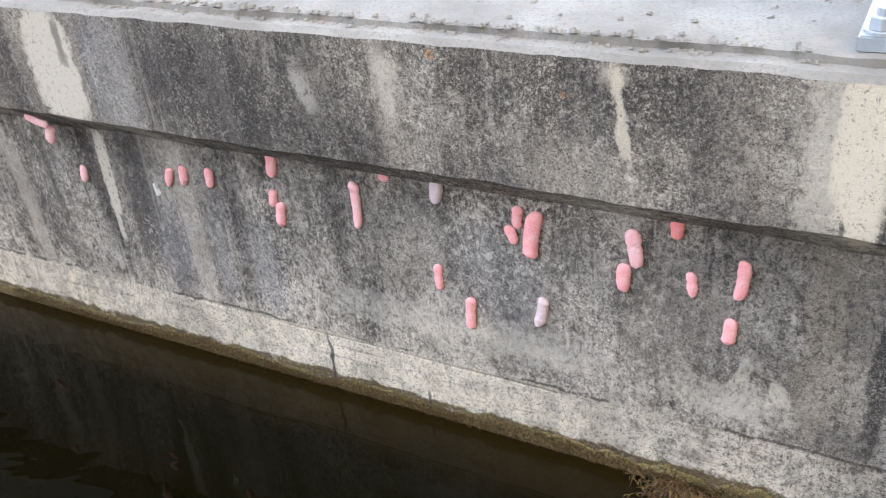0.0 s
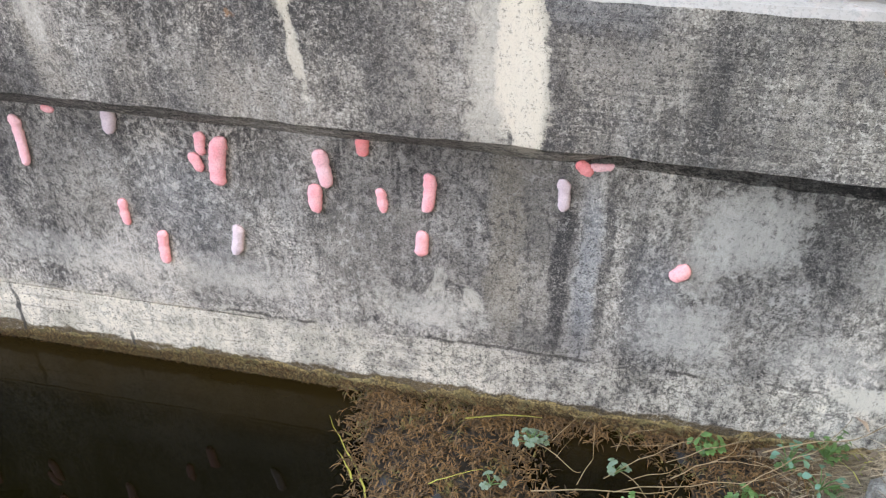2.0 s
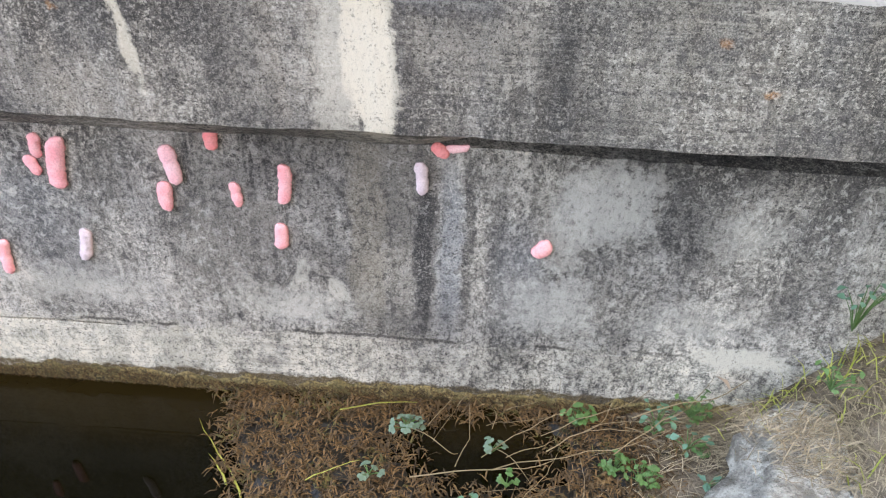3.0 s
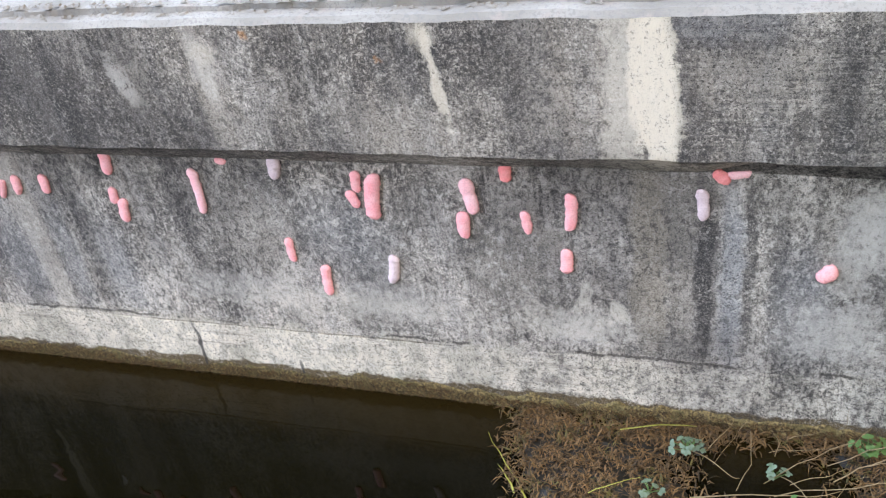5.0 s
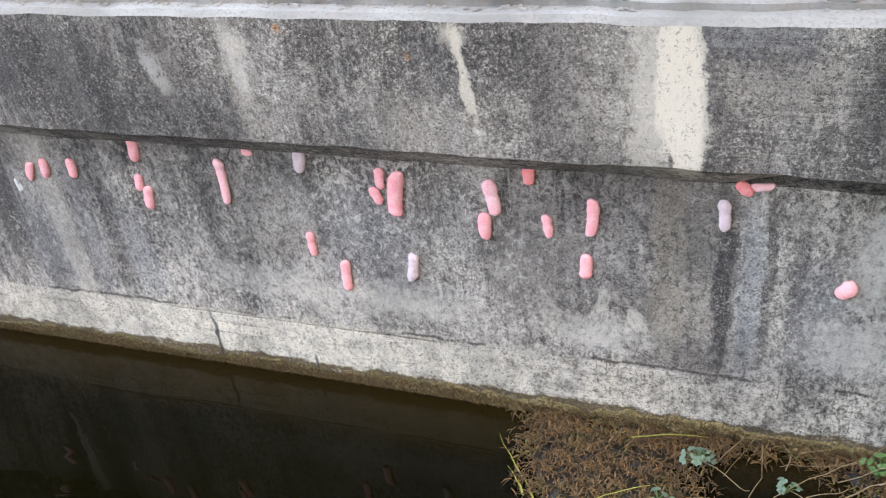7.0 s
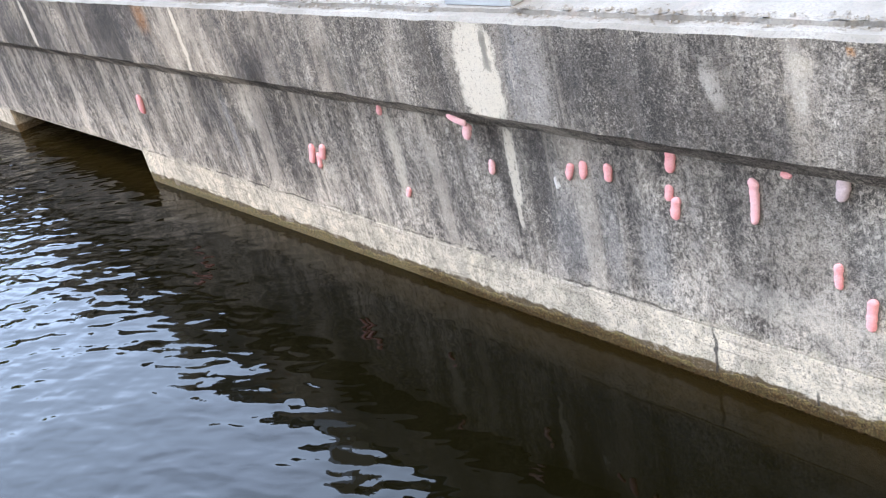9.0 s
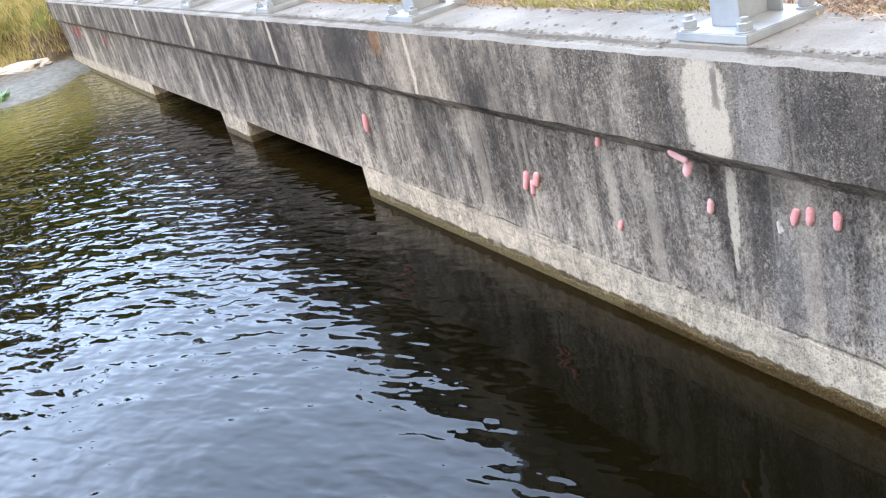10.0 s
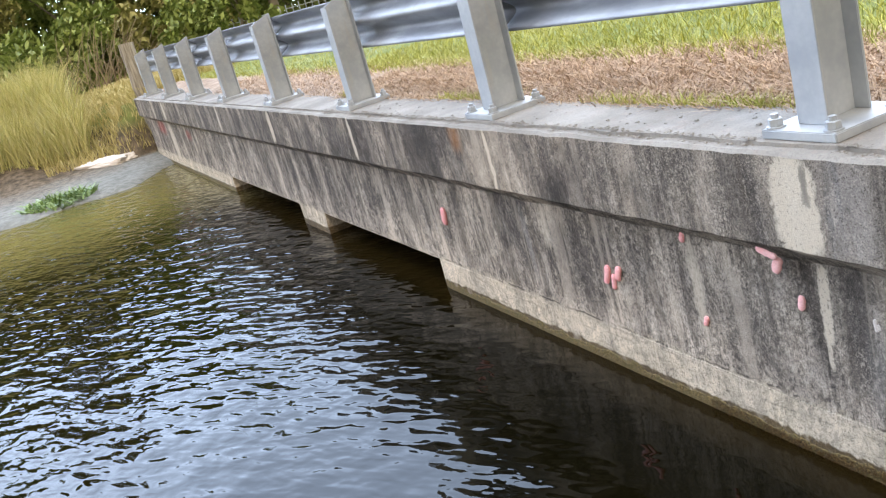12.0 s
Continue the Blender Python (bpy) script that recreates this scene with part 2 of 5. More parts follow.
    stain(RUST, 0.8, 1.04, 0.975, 0.008, 0.009, soft=0.6)
    stain(RUST, 0.7, 1.288, 0.921, 0.006, 0.007, soft=0.6)
    # five bug holes: the dark of each recess is painted as a dot
    stain(DARK, 0.95, 2.24, 0.935, 0.006, 0.005, soft=0.4)
    stain(DARK, 0.95, 2.256, 0.928, 0.004, 0.005, soft=0.4)
    stain(DARK, 0.95, 2.275, 0.875, 0.005, 0.005, soft=0.4)
    stain(DARK, 0.9, 2.18, 0.835, 0.006, 0.004, soft=0.4)
    stain(DARK, 0.9, 2.36, 0.83, 0.004, 0.004, soft=0.4)
    stain(RUST, 0.9, 2.32, 0.925, 0.009, 0.008, soft=0.6)
    stain(RUST, 0.7, 2.40, 0.84, 0.007, 0.006, soft=0.6)
    stain(LIME, 0.8, -3.45, 0.86, 0.03, 0.15, soft=0.5)
    stain(LIME, 0.8, -5.35, 0.87, 0.05, 0.14, soft=0.4)
    stain(DARK, 0.8, -7.2, 0.87, 0.04, 0.15, soft=0.4)
    stain(LIME, 0.7, -7.35, 0.87, 0.05, 0.14, soft=0.5)
    stain(LIME, 0.7, -10.9, 0.87, 0.10, 0.14, soft=0.5)
    # lower face
    stain(BLUE, 0.5, 0.32, 0.36, 0.03, 0.16, soft=0.6)
    stain(BLUE, 0.55, 0.46, 0.33, 0.05, 0.13, soft=0.7)
    stain(DARK, 0.5, 0.40, 0.40, 0.025, 0.18, soft=0.6)
    stain(GREY, 0.6, 0.86, 0.47, 0.10, 0.10, soft=0.8)
    stain(BLUE, 0.45, 1.10, 0.46, 0.09, 0.12, soft=0.8)
    stain(DARK, 0.5, 0.70, 0.44, 0.03, 0.2, soft=0.7)
    stain(DARK, 0.4, 1.43, 0.63, 0.03, 0.06, soft=0.7)
    stain(GREY, 0.6, 1.48, 0.40, 0.08, 0.12, soft=0.8)
    stain(DARK, 0.55, 2.60, 0.45, 0.05, 0.16, soft=0.7)
    stain(DARK, 0.8, 0.09, 0.48, 0.05, 0.20, soft=0.5)
    stain(DARK, 0.45, -0.06, 0.50, 0.03, 0.16, soft=0.6)
    stain(BLUE, 0.6, 0.17, 0.34, 0.06, 0.13, soft=0.6)
    stain(LIME, 0.95, -0.014, 0.53, 0.021, 0.13, 0.03, 0.3)
    stain(LIME, 0.8, -0.022, 0.38, 0.010, 0.07, 0.06, 0.5)
    stain(DARK, 0.6, 0.10, 0.62, 0.10, 0.04, soft=0.6)
    stain((0.30, 0.285, 0.245), 0.8, 1.758, 0.44, 0.036, 0.23, soft=0.3)
    stain((0.21, 0.205, 0.185), 0.5, 1.815, 0.44, 0.03, 0.23, soft=0.5)
    stain(DARK, 0.85, 1.868, 0.40, 0.018, 0.22, soft=0.5)
    stain(BLUE, 0.9, 1.915, 0.42, 0.022, 0.20, soft=0.5)
    stain(DARK, 0.75, 1.95, 0.45, 0.012, 0.19, soft=0.5)
    stain(DARK, 0.75, 2.0, 0.42, 0.018, 0.17, soft=0.6)
    stain(BLUE, 0.55, 2.05, 0.36, 0.05, 0.12, soft=0.6)
    stain(GREY, 0.8, 1.558, 0.49, 0.028, 0.028, soft=0.6)
    stain(LIME, 0.65, 1.695, 0.31, 0.022, 0.035, -0.2, 0.4)
    stain(LIME, 0.5, 1.62, 0.345, 0.016, 0.045, 0.2, 0.5)
    stain(PALE, 0.6, 2.205, 0.555, 0.095, 0.095, soft=0.75)
    stain(PALE, 0.4, 2.13, 0.50, 0.04, 0.13, soft=0.8)
    stain(PALE, 0.3, 2.46, 0.50, 0.07, 0.06, soft=0.8)
    stain(PALE, 0.4, 2.12, 0.30, 0.09, 0.08, soft=0.8)
    stain(PALE, 0.3, 2.40, 0.27, 0.14, 0.05, soft=0.8)
    stain(PALE, 0.4, 1.62, 0.26, 0.09, 0.05, soft=0.8)
    stain(PALE, 0.35, 0.78, 0.30, 0.16, 0.05, soft=0.8)
    stain(PALE, 0.35, 1.18, 0.29, 0.14, 0.06, soft=0.8)
    stain(PALE, 0.5, 0.74, 0.89, 0.022, 0.05, -0.3, soft=0.8)
    stain(PALE, 0.4, 0.93, 0.90, 0.025, 0.09, -0.12, soft=0.8)
    stain((0.15, 0.155, 0.15), 0.85, 0.068, 0.925, 0.016, 0.07, -0.06, 0.7, crust=True)
    # dark band close under the ledge, right of the joint
    stain(DARK, 0.7, 2.52, 0.645, 0.30, 0.035, soft=0.8)
    stain(GREY, 0.7, 2.215, 0.535, 0.035, 0.035, soft=0.8)
    stain((0.56, 0.56, 0.55), 0.35, 2.10, 0.30, 0.10, 0.07, soft=0.7)
    stain(LIME, 0.3, 1.60, 0.27, 0.16, 0.05, soft=0.8)
    stain(LIME, 0.3, 1.05, 0.27, 0.3, 0.05, soft=0.8)
    stain(GREY, 0.5, 2.12, 0.52, 0.05, 0.10, soft=0.6)
    stain(DARK, 0.5, 2.36, 0.56, 0.06, 0.12, soft=0.6)
    stain(GREY, 0.6, 2.45, 0.50, 0.06, 0.06, soft=0.7)
    stain(LIME, 0.95, 2.52, 0.185, 0.11, 0.030, soft=0.5)
    stain(DARK, 0.8, -1.76, 0.47, 0.05, 0.19, -0.05, 0.5)
    stain(BLUE, 0.6, -1.70, 0.45, 0.025, 0.17, -0.05, 0.5)
    stain(LIME, 0.5, -1.52, 0.55, 0.03, 0.10, soft=0.6)
    stain(LIME, 0.55, -0.57, 0.47, 0.035, 0.17, 0.0, 0.6)
    stain(DARK, 0.6, 0.97, 0.62, 0.05, 0.035, soft=0.7)
    stain(DARK, 0.3, 1.33, 0.60, 0.06, 0.06, soft=0.7)
    stain(DARK, 0.9, 0.612, 0.10, 0.006, 0.085, soft=0.6, crust=True)
    stain(DARK, 0.8, 0.90, 0.055, 0.005, 0.03, soft=0.6, crust=True)
    stain((0.30, 0.04, 0.035), 0.9, -12.3, 0.57, 0.30, 0.09, soft=0.6)
    stain((0.30, 0.04, 0.035), 0.8, -10.1, 0.55, 0.15, 0.06, soft=0.6)
    stain(LIME, 0.8, -11.5, 0.40, 0.18, 0.30, soft=0.5)
    # bleached foot, with the board marks of the shuttering
    line = n.math("ADD", z, n.math("ADD", n.math("MULTIPLY", n.math("SUBTRACT", mid, 0.5), 0.16), n.math("MULTIPLY", n.math("SUBTRACT", broad, 0.5), 0.05)))
    pale = n.mix(n.step(mid, 0.35, 0.65), (0.47, 0.465, 0.41), (0.66, 0.65, 0.59))
    boards = n.noise(n.scaled(p, (0.06, 1, 1)), 60.0, 3.0, 0.6)
    pale = n.mix(n.math("MULTIPLY", n.step(boards, 0.58, 0.68), 0.6), pale, (0.20, 0.19, 0.17))
    pale = n.mix(n.math("MULTIPLY", n.step(streak, 0.55, 0.75), 0.35), pale, (0.25, 0.24, 0.22))
    bare = n.math("MULTIPLY", n.step(line, 0.205, 0.165), n.math("SUBTRACT", 1.0, n.math("MULTIPLY", n.step(x, 1.3, 2.1), 0.62)))
    hole = n.math("MULTIPLY", n.step(n.math("ADD", n.math("MULTIPLY", lichen, 0.5), n.math("MULTIPLY", pit, 0.5)), 0.505, 0.465), n.math("ADD", 0.40, n.math("MULTIPLY", n.step(x, 1.2, 1.9), 0.45)))
    bare = n.math("MULTIPLY", bare, n.math("SUBTRACT", 1.0, hole))
    c = n.mix(n.math("MULTIPLY", bare, 0.94), c, pale)
    keep = n.math("SUBTRACT", 1.0, n.math("MULTIPLY", bare, 0.5))
    # broken cold joint along the top of the foot
    joint = n.math("ABSOLUTE", n.math("SUBTRACT", n.math("ADD", z, n.math("MULTIPLY", n.math("SUBTRACT", n.noise(n.scaled(p, (1, 0.2, 0.2)), 18.0, 5.0, 0.7), 0.5), 0.035)), 0.186))
    gaps = n.step(n.noise(n.scaled(p, (1, 0.2, 0.3)), 7.0, 6.0, 0.7), 0.47, 0.53)
    c = n.mix(n.math("MULTIPLY", n.math("MULTIPLY", n.step(joint, 0.0055, 0.0025), gaps), 0.85), c, (0.05, 0.047, 0.042))
    # olive wet edge
    wet = n.math("ADD", z, n.math("MULTIPLY", n.math("SUBTRACT", mid, 0.5), 0.06))
    c = n.mix(n.step(wet, 0.060, 0.050), c, (0.085, 0.064, 0.028))
    grainy = n.math("MULTIPLY", n.step(x, 1.2, 2.0), upper)
    c = n.mix(n.math("MULTIPLY", n.math("MULTIPLY", grainy, n.step(boards, 0.50, 0.62)), 0.42), c, (0.06, 0.06, 0.065))
    c = n.mix(n.math("MULTIPLY", n.math("MULTIPLY", grainy, n.step(boards, 0.44, 0.34)), 0.28), c, (0.32, 0.315, 0.30))
    lines = n.noise(n.scaled(p, (0.05, 1, 1)), 170.0, 3.0, 0.6)
    c = n.mix(n.math("MULTIPLY", n.math("MULTIPLY", grainy, n.step(lines, 0.55, 0.64)), 0.20), c, (0.40, 0.40, 0.385))
    c = n.mix(n.math("MULTIPLY", n.math("MULTIPLY", grainy, n.step(lines, 0.45, 0.37)), 0.28), c, (0.05, 0.05, 0.053))
    # crisp pale lichen specks, dark pits and grain over all
    c = n.mix(n.math("MULTIPLY", n.math("MULTIPLY", n.step(pit, 0.47, 0.44), 0.30), keep), c, (0.022, 0.022, 0.022))
    c = n.mix(n.math("MULTIPLY", n.step(fine, 0.535, 0.58), n.math("MULTIPLY", 0.24, keep)), c, (0.46, 0.45, 0.43))
    c = n.mix(n.math("MULTIPLY", n.step(fine, 0.465, 0.42), n.math("MULTIPLY", 0.30, keep)), c, (0.025, 0.025, 0.025))
    speck = n.noise(p, 170.0, 2.0, 0.55)
    field = n.step(n.noise(p, 7.0, 4.0, 0.65), 0.40, 0.58)
    c = n.mix(n.math("MULTIPLY", n.math("MULTIPLY", n.step(speck, 0.585, 0.615), n.math("ADD", 0.02, n.math("MULTIPLY", field, 0.30))), keep), c, (0.60, 0.60, 0.58))
    c = n.mix(n.math("MULTIPLY", n.math("MULTIPLY", n.step(speck, 0.41, 0.385), 0.40), keep), c, (0.022, 0.022, 0.024))
    # crisp-edged flakes of pale crust and dark algae, a finger's breadth or less
    fleck = n.noise(n.scaled(p, (1, 1, 0.75)), 62.0, 5.0, 0.72, 0.7)
    lower = n.math("MULTIPLY", n.math("SUBTRACT", 1.0, n.math("MULTIPLY", upper, 0.70)), n.math("SUBTRACT", 1.0, n.math("MULTIPLY", farther, 0.5)))
    patchy = n.step(n.noise(p, 3.1, 5.0, 0.7), 0.42, 0.60)
    c = n.mix(n.math("MULTIPLY", n.math("MULTIPLY", n.step(fleck, 0.56, 0.58), n.math("MULTIPLY", lower, n.math("ADD", 0.10, n.math("MULTIPLY", patchy, 0.42)))), keep), c, (0.56, 0.565, 0.56))
    c = n.mix(n.math("MULTIPLY", n.math("MULTIPLY", n.step(fleck, 0.435, 0.415), n.math("SUBTRACT", 0.60, n.math("MULTIPLY", patchy, 0.35))), keep), c, (0.030, 0.031, 0.034))
    # hand-wide upright runs of algae and lime where the deck drains
    run = n.noise(n.scaled(p, (1, 1, 0.06)), 6.5, 5.0, 0.66, 0.15)
    drained = n.math("MULTIPLY", n.step(x, 1.2, -0.2), keep)
    c = n.mix(n.math("MULTIPLY", drained, n.math("MULTIPLY", n.step(run, 0.47, 0.40), 0.46)), c, (0.040, 0.038, 0.037))
    c = n.mix(n.math("MULTIPLY", drained, n.math("MULTIPLY", n.step(run, 0.545, 0.61), n.math("SUBTRACT", 0.52, n.math("MULTIPLY", upper, 0.28)))), c, (0.44, 0.43, 0.405))
    # broad drifts of heavier and lighter grime
    drift = n.step(n.noise(n.scaled(p, (1, 1, 0.55)), 3.4, 4.0, 0.6, 0.5), 0.34, 0.66)
    c = n.mix(n.math("MULTIPLY", keep, 1.0), c, n.mix(1.0, c, n.mix(drift, (0.70, 0.70, 0.71), (1.32, 1.31, 1.29)), "MULTIPLY"))
    pock = n.step(n.noise(n.scaled(p, (1, 1, 1.5)), 170.0, 3.0, 0.6), 0.395, 0.36)
    limed = None
    for mask, amount, colour in over:
        worn = n.step(n.math("ADD", lichen, n.math("MULTIPLY", n.math("SUBTRACT", mask, 0.5), 0.32)), 0.47, 0.55)
        ragged = n.math("MULTIPLY", n.math("MULTIPLY", mask, worn), n.math("SUBTRACT", 1.0, n.math("MULTIPLY", n.step(pit, 0.46, 0.42), 0.7)))
        c = n.mix(n.math("MULTIPLY", ragged, amount), c, colour)
        limed = mask if limed is None else n.math("MAXIMUM", limed, mask)
    c = n.mix(n.math("MULTIPLY", pock, n.math("SUBTRACT", 0.85, n.math("MULTIPLY", limed, 0.7))), c, (0.030, 0.028, 0.026))
    c = n.mix(1.0, c, n.mix(farther, n.mix(n.step(x, 1.75, 2.2), (1.10, 0.985, 0.865), (1.07, 0.99, 0.87)), (1.16, 0.985, 0.82)), "MULTIPLY")
    n.bump(n.math("ADD", n.math("MULTIPLY", grain, 0.6), n.math("ADD", n.math("MULTIPLY", mid, 0.8), n.math("MULTIPLY", pit, 0.9))), 0.7, 0.007)
    return n.done(c, n.math("ADD", 0.72, n.math("MULTIPLY", grain, 0.25)), spec=0.3)


def pale_concrete():
    """Sun-bleached deck topping with grime in patches."""
    n = Nodes("pale_concrete")
    p = n.position()
    broad, mid, grain = n.noise(p, 3.0, 5.0, 0.6), n.noise(p, 22.0, 5.0, 0.65, 0.5), n.noise(p, 150.0, 3.0, 0.65)
    c = n.mix(n.step(broad, 0.35, 0.7), (0.165, 0.15, 0.128), (0.265, 0.247, 0.218))
    c = n.mix(n.math("MULTIPLY", n.step(mid, 0.52, 0.68), 0.6), c, (0.24, 0.20, 0.17))
    c = n.mix(n.math("MULTIPLY", n.step(grain, 0.48, 0.40), 0.6), c, (0.15, 0.14, 0.13))
    n.bump(n.math("ADD", mid, n.math("MULTIPLY", grain, 0.4)), 0.6, 0.005)
    return n.done(c, 0.85, spec=0.25)


def galvanised():
    n = Nodes("galvanised_steel")
    p = n.objco()
    v, mid = n.voronoi(p, 60.0), n.noise(p, 7.0, 5.0, 0.6)
    drip = n.noise(n.scaled(p, (1, 1, 0.12)), 30.0, 3.0)
    c = n.mix(n.step(mid, 0.3, 0.7), (0.30, 0.325, 0.35), (0.44, 0.46, 0.47))
    c = n.mix(n.math("MULTIPLY", n.step(drip, 0.55, 0.7), 0.4), c, (0.40, 0.38, 0.33))
    c = n.mix(n.math("MULTIPLY", v, 0.35), c, (0.30, 0.33, 0.36))
    n.bump(mid, 0.15, 0.003)
    return n.done(c, n.math("ADD", 0.42, n.math("MULTIPLY", mid, 0.2)), metal=0.30)


def rail_steel():
    n = Nodes("weathered_rail_steel")
    p = n.position()
    mid, streak = n.noise(n.scaled(p, (0.3, 1, 1)), 6.0, 5.0, 0.6), n.noise(n.scaled(p, (1, 1, 0.1)), 18.0, 4.0)
    c = n.mix(n.step(mid, 0.3, 0.7), (0.17, 0.18, 0.20), (0.32, 0.335, 0.35))
    c = n.mix(n.math("MULTIPLY", n.step(streak, 0.5, 0.7), 0.4), c, (0.20, 0.205, 0.22))
    n.bump(mid, 0.1, 0.003)
    return n.done(c, 0.5, metal=0.4)


WAVE_TURN = 30.0


def water_surface():
    """Dark, peaty pond water, ruffled out in the open and calm beside the wall."""
    n = Nodes("pond_water")
    p = n.position()
    x, y, z = n.split(p)
    # crests lie across the breeze
    turned = n.tree.nodes.new("ShaderNodeMapping")
    turned.inputs["Rotation"].default_value = (0, 0, radians(-WAVE_TURN))
    n.link(p, turned.inputs["Vector"])
    w = turned.outputs[0]
    long_wave = n.noise(n.scaled(w, (0.55, 1.0, 1.0)), 6.0, 1.0, 0.45, 0.15)
    mid = n.noise(n.scaled(w, (0.5, 1.0, 1.0)), 15.5, 1.0, 0.5, 0.2)
    short = n.noise(p, 26.0, 2.0, 0.5, 0.4)
    calm = n.step(n.math("SUBTRACT", n.math("MULTIPLY", y, -1.0), n.math("MULTIPLY", x, 0.38)), -0.1, 1.6)
    amount = n.math("ADD", 0.05, n.math("MULTIPLY", calm, 0.95))
    h = n.math("ADD", n.math("MULTIPLY", long_wave, 0.85), n.math("ADD", n.math("MULTIPLY", mid, 0.40), n.math("MULTIPLY", short, 0.03)))
    near = n.math("SUBTRACT", 1.0, n.math("MULTIPLY", n.step(x, -3.6, -0.6), 0.30))
    n.bump(n.math("MULTIPLY", n.math("MULTIPLY", h, amount), near), 1.0, 0.021)
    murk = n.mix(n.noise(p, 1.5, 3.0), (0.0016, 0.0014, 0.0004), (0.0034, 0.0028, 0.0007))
    # brown band by the wall: the sunken foot seen through is painted into the water
    near_foot = n.math("ADD", y, n.math("MULTIPLY", n.math("SUBTRACT", n.noise(p, 5.0, 4.0, 0.6), 0.5), 0.16))
    murk = n.mix(n.math("MULTIPLY", n.step(near_foot, -0.22, -0.02), 0.8), murk, (0.012, 0.0075, 0.0018))
    # olive of the shallow bed is likewise put into the water's colour
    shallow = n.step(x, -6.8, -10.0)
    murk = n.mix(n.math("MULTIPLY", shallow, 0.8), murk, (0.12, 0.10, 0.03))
    n.bsdf.inputs["IOR"].default_value = 1.333
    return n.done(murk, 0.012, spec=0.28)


def earth():
    """Verge and banks: turf, thatch, mud and dry soil by place."""
    n = Nodes("earth")
    p = n.position()
    x, y, z = n.split(p)
    broad, mid, grain = n.noise(p, 0.8, 4.0), n.noise(p, 9.0, 5.0, 0.65), n.noise(p, 90.0, 4.0, 0.7)
    soil = n.mix(n.step(mid, 0.35, 0.65), (0.060, 0.046, 0.030), (0.165, 0.125, 0.085))
    turf = n.mix(n.step(mid, 0.3, 0.7), (0.085, 0.115, 0.025), (0.19, 0.21, 0.06))
    turf = n.mix(n.math("MULTIPLY", n.step(broad, 0.45, 0.7), 0.6), turf, (0.28, 0.25, 0.10))
    thatch = n.mix(n.step(mid, 0.35, 0.65), (0.22, 0.15, 0.105), (0.42, 0.32, 0.24))
    edge = n.math("ADD", y, n.math("MULTIPLY", n.math("SUBTRACT", mid, 0.5), 0.25))
    verge = n.mix(n.step(edge, 0.74, 0.92), thatch, turf)
    c = n.mix(n.step(y, 0.15, 0.22), n.mix(n.step(z, 0.45, 0.75), soil, turf), verge)
    mud = n.mix(n.step(mid, 0.35, 0.65), (0.125, 0.125, 0.108), (0.21, 0.205, 0.18))
    flat = n.math("MULTIPLY", n.step(z, 0.13, 0.08), n.step(x, -6.0, -9.0))
    c = n.mix(flat, c, mud)
    c = n.mix(n.math("MULTIPLY", n.step(grain, 0.5, 0.36), 0.5), c, (0.05, 0.04, 0.025))
    n.bump(n.math("ADD", mid, n.math("MULTIPLY", grain, 0.5)), 0.8, 0.02)
    return n.done(c, 0.92, spec=0.2)


def two_tone(name, a, b, rough=0.7, translucent=0.0, scale=40.0):
    """Leaf, straw and moss colours: varied from piece to piece and within a piece."""
    n = Nodes(name)
    g = n.noise(n.position(), scale, 3.0)
    c = n.mix(n.math("ADD", n.math("MULTIPLY", n.island(), 0.75), n.math("MULTIPLY", g, 0.25)), a, b)
    if translucent:
        n.bsdf.inputs["Subsurface Weight"].default_value = translucent
        n.bsdf.inputs["Subsurface Radius"].default_value = (0.01, 0.012, 0.004)
        n.bsdf.inputs["Subsurface Scale"].default_value = 0.3
    return n.done(c, rough, spec=0.3)


def egg_skin(name, a, b):
    n = Nodes(name)
    p = n.objco()
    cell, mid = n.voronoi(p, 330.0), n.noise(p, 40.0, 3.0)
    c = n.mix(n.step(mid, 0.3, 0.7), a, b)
    # creases between the tiny eggs are darkened in the colour
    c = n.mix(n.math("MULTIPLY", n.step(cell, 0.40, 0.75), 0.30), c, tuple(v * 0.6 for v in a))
    c = n.mix(n.math("MULTIPLY", n.random(), 0.18), c, (0.85, 0.45, 0.42))
    n.bump(n.math("SUBTRACT", 1.0, cell), 0.5, 0.001)
    return n.done(c, 0.6, spec=0.3)


def rock_face():
    n = Nodes("limestone")
    p = n.position()
    mid, grain = n.noise(p, 24.0, 8.0, 0.75), n.noise(p, 130.0, 4.0, 0.75)
    c = n.mix(n.step(mid, 0.38, 0.62), (0.20, 0.175, 0.14), (0.47, 0.43, 0.36))
    c = n.mix(n.math("MULTIPLY", n.step(grain, 0.5, 0.36), 0.6), c, (0.14, 0.135, 0.12))
    n.bump(n.math("ADD", mid, n.math("MULTIPLY", grain, 0.6)), 1.0, 0.02)
    return n.done(c, 0.95, spec=0.1)


def old_wood():
    n = Nodes("old_wood")
    p = n.position()
    g = n.noise(n.scaled(p, (1, 1, 0.08)), 40.0, 4.0)
    c = n.mix(n.step(g, 0.35, 0.65), (0.17, 0.145, 0.11), (0.33, 0.29, 0.23))
    n.bump(g, 0.6, 0.006)
    return n.done(c, 0.9, spec=0.2)


CONCRETE, TOPPING, STEEL, RAIL = weathered_concrete(), pale_concrete(), galvanised(), rail_steel()
WATER, EARTH, ROCK, WOOD = water_surface(), earth(), rock_face(), old_wood()


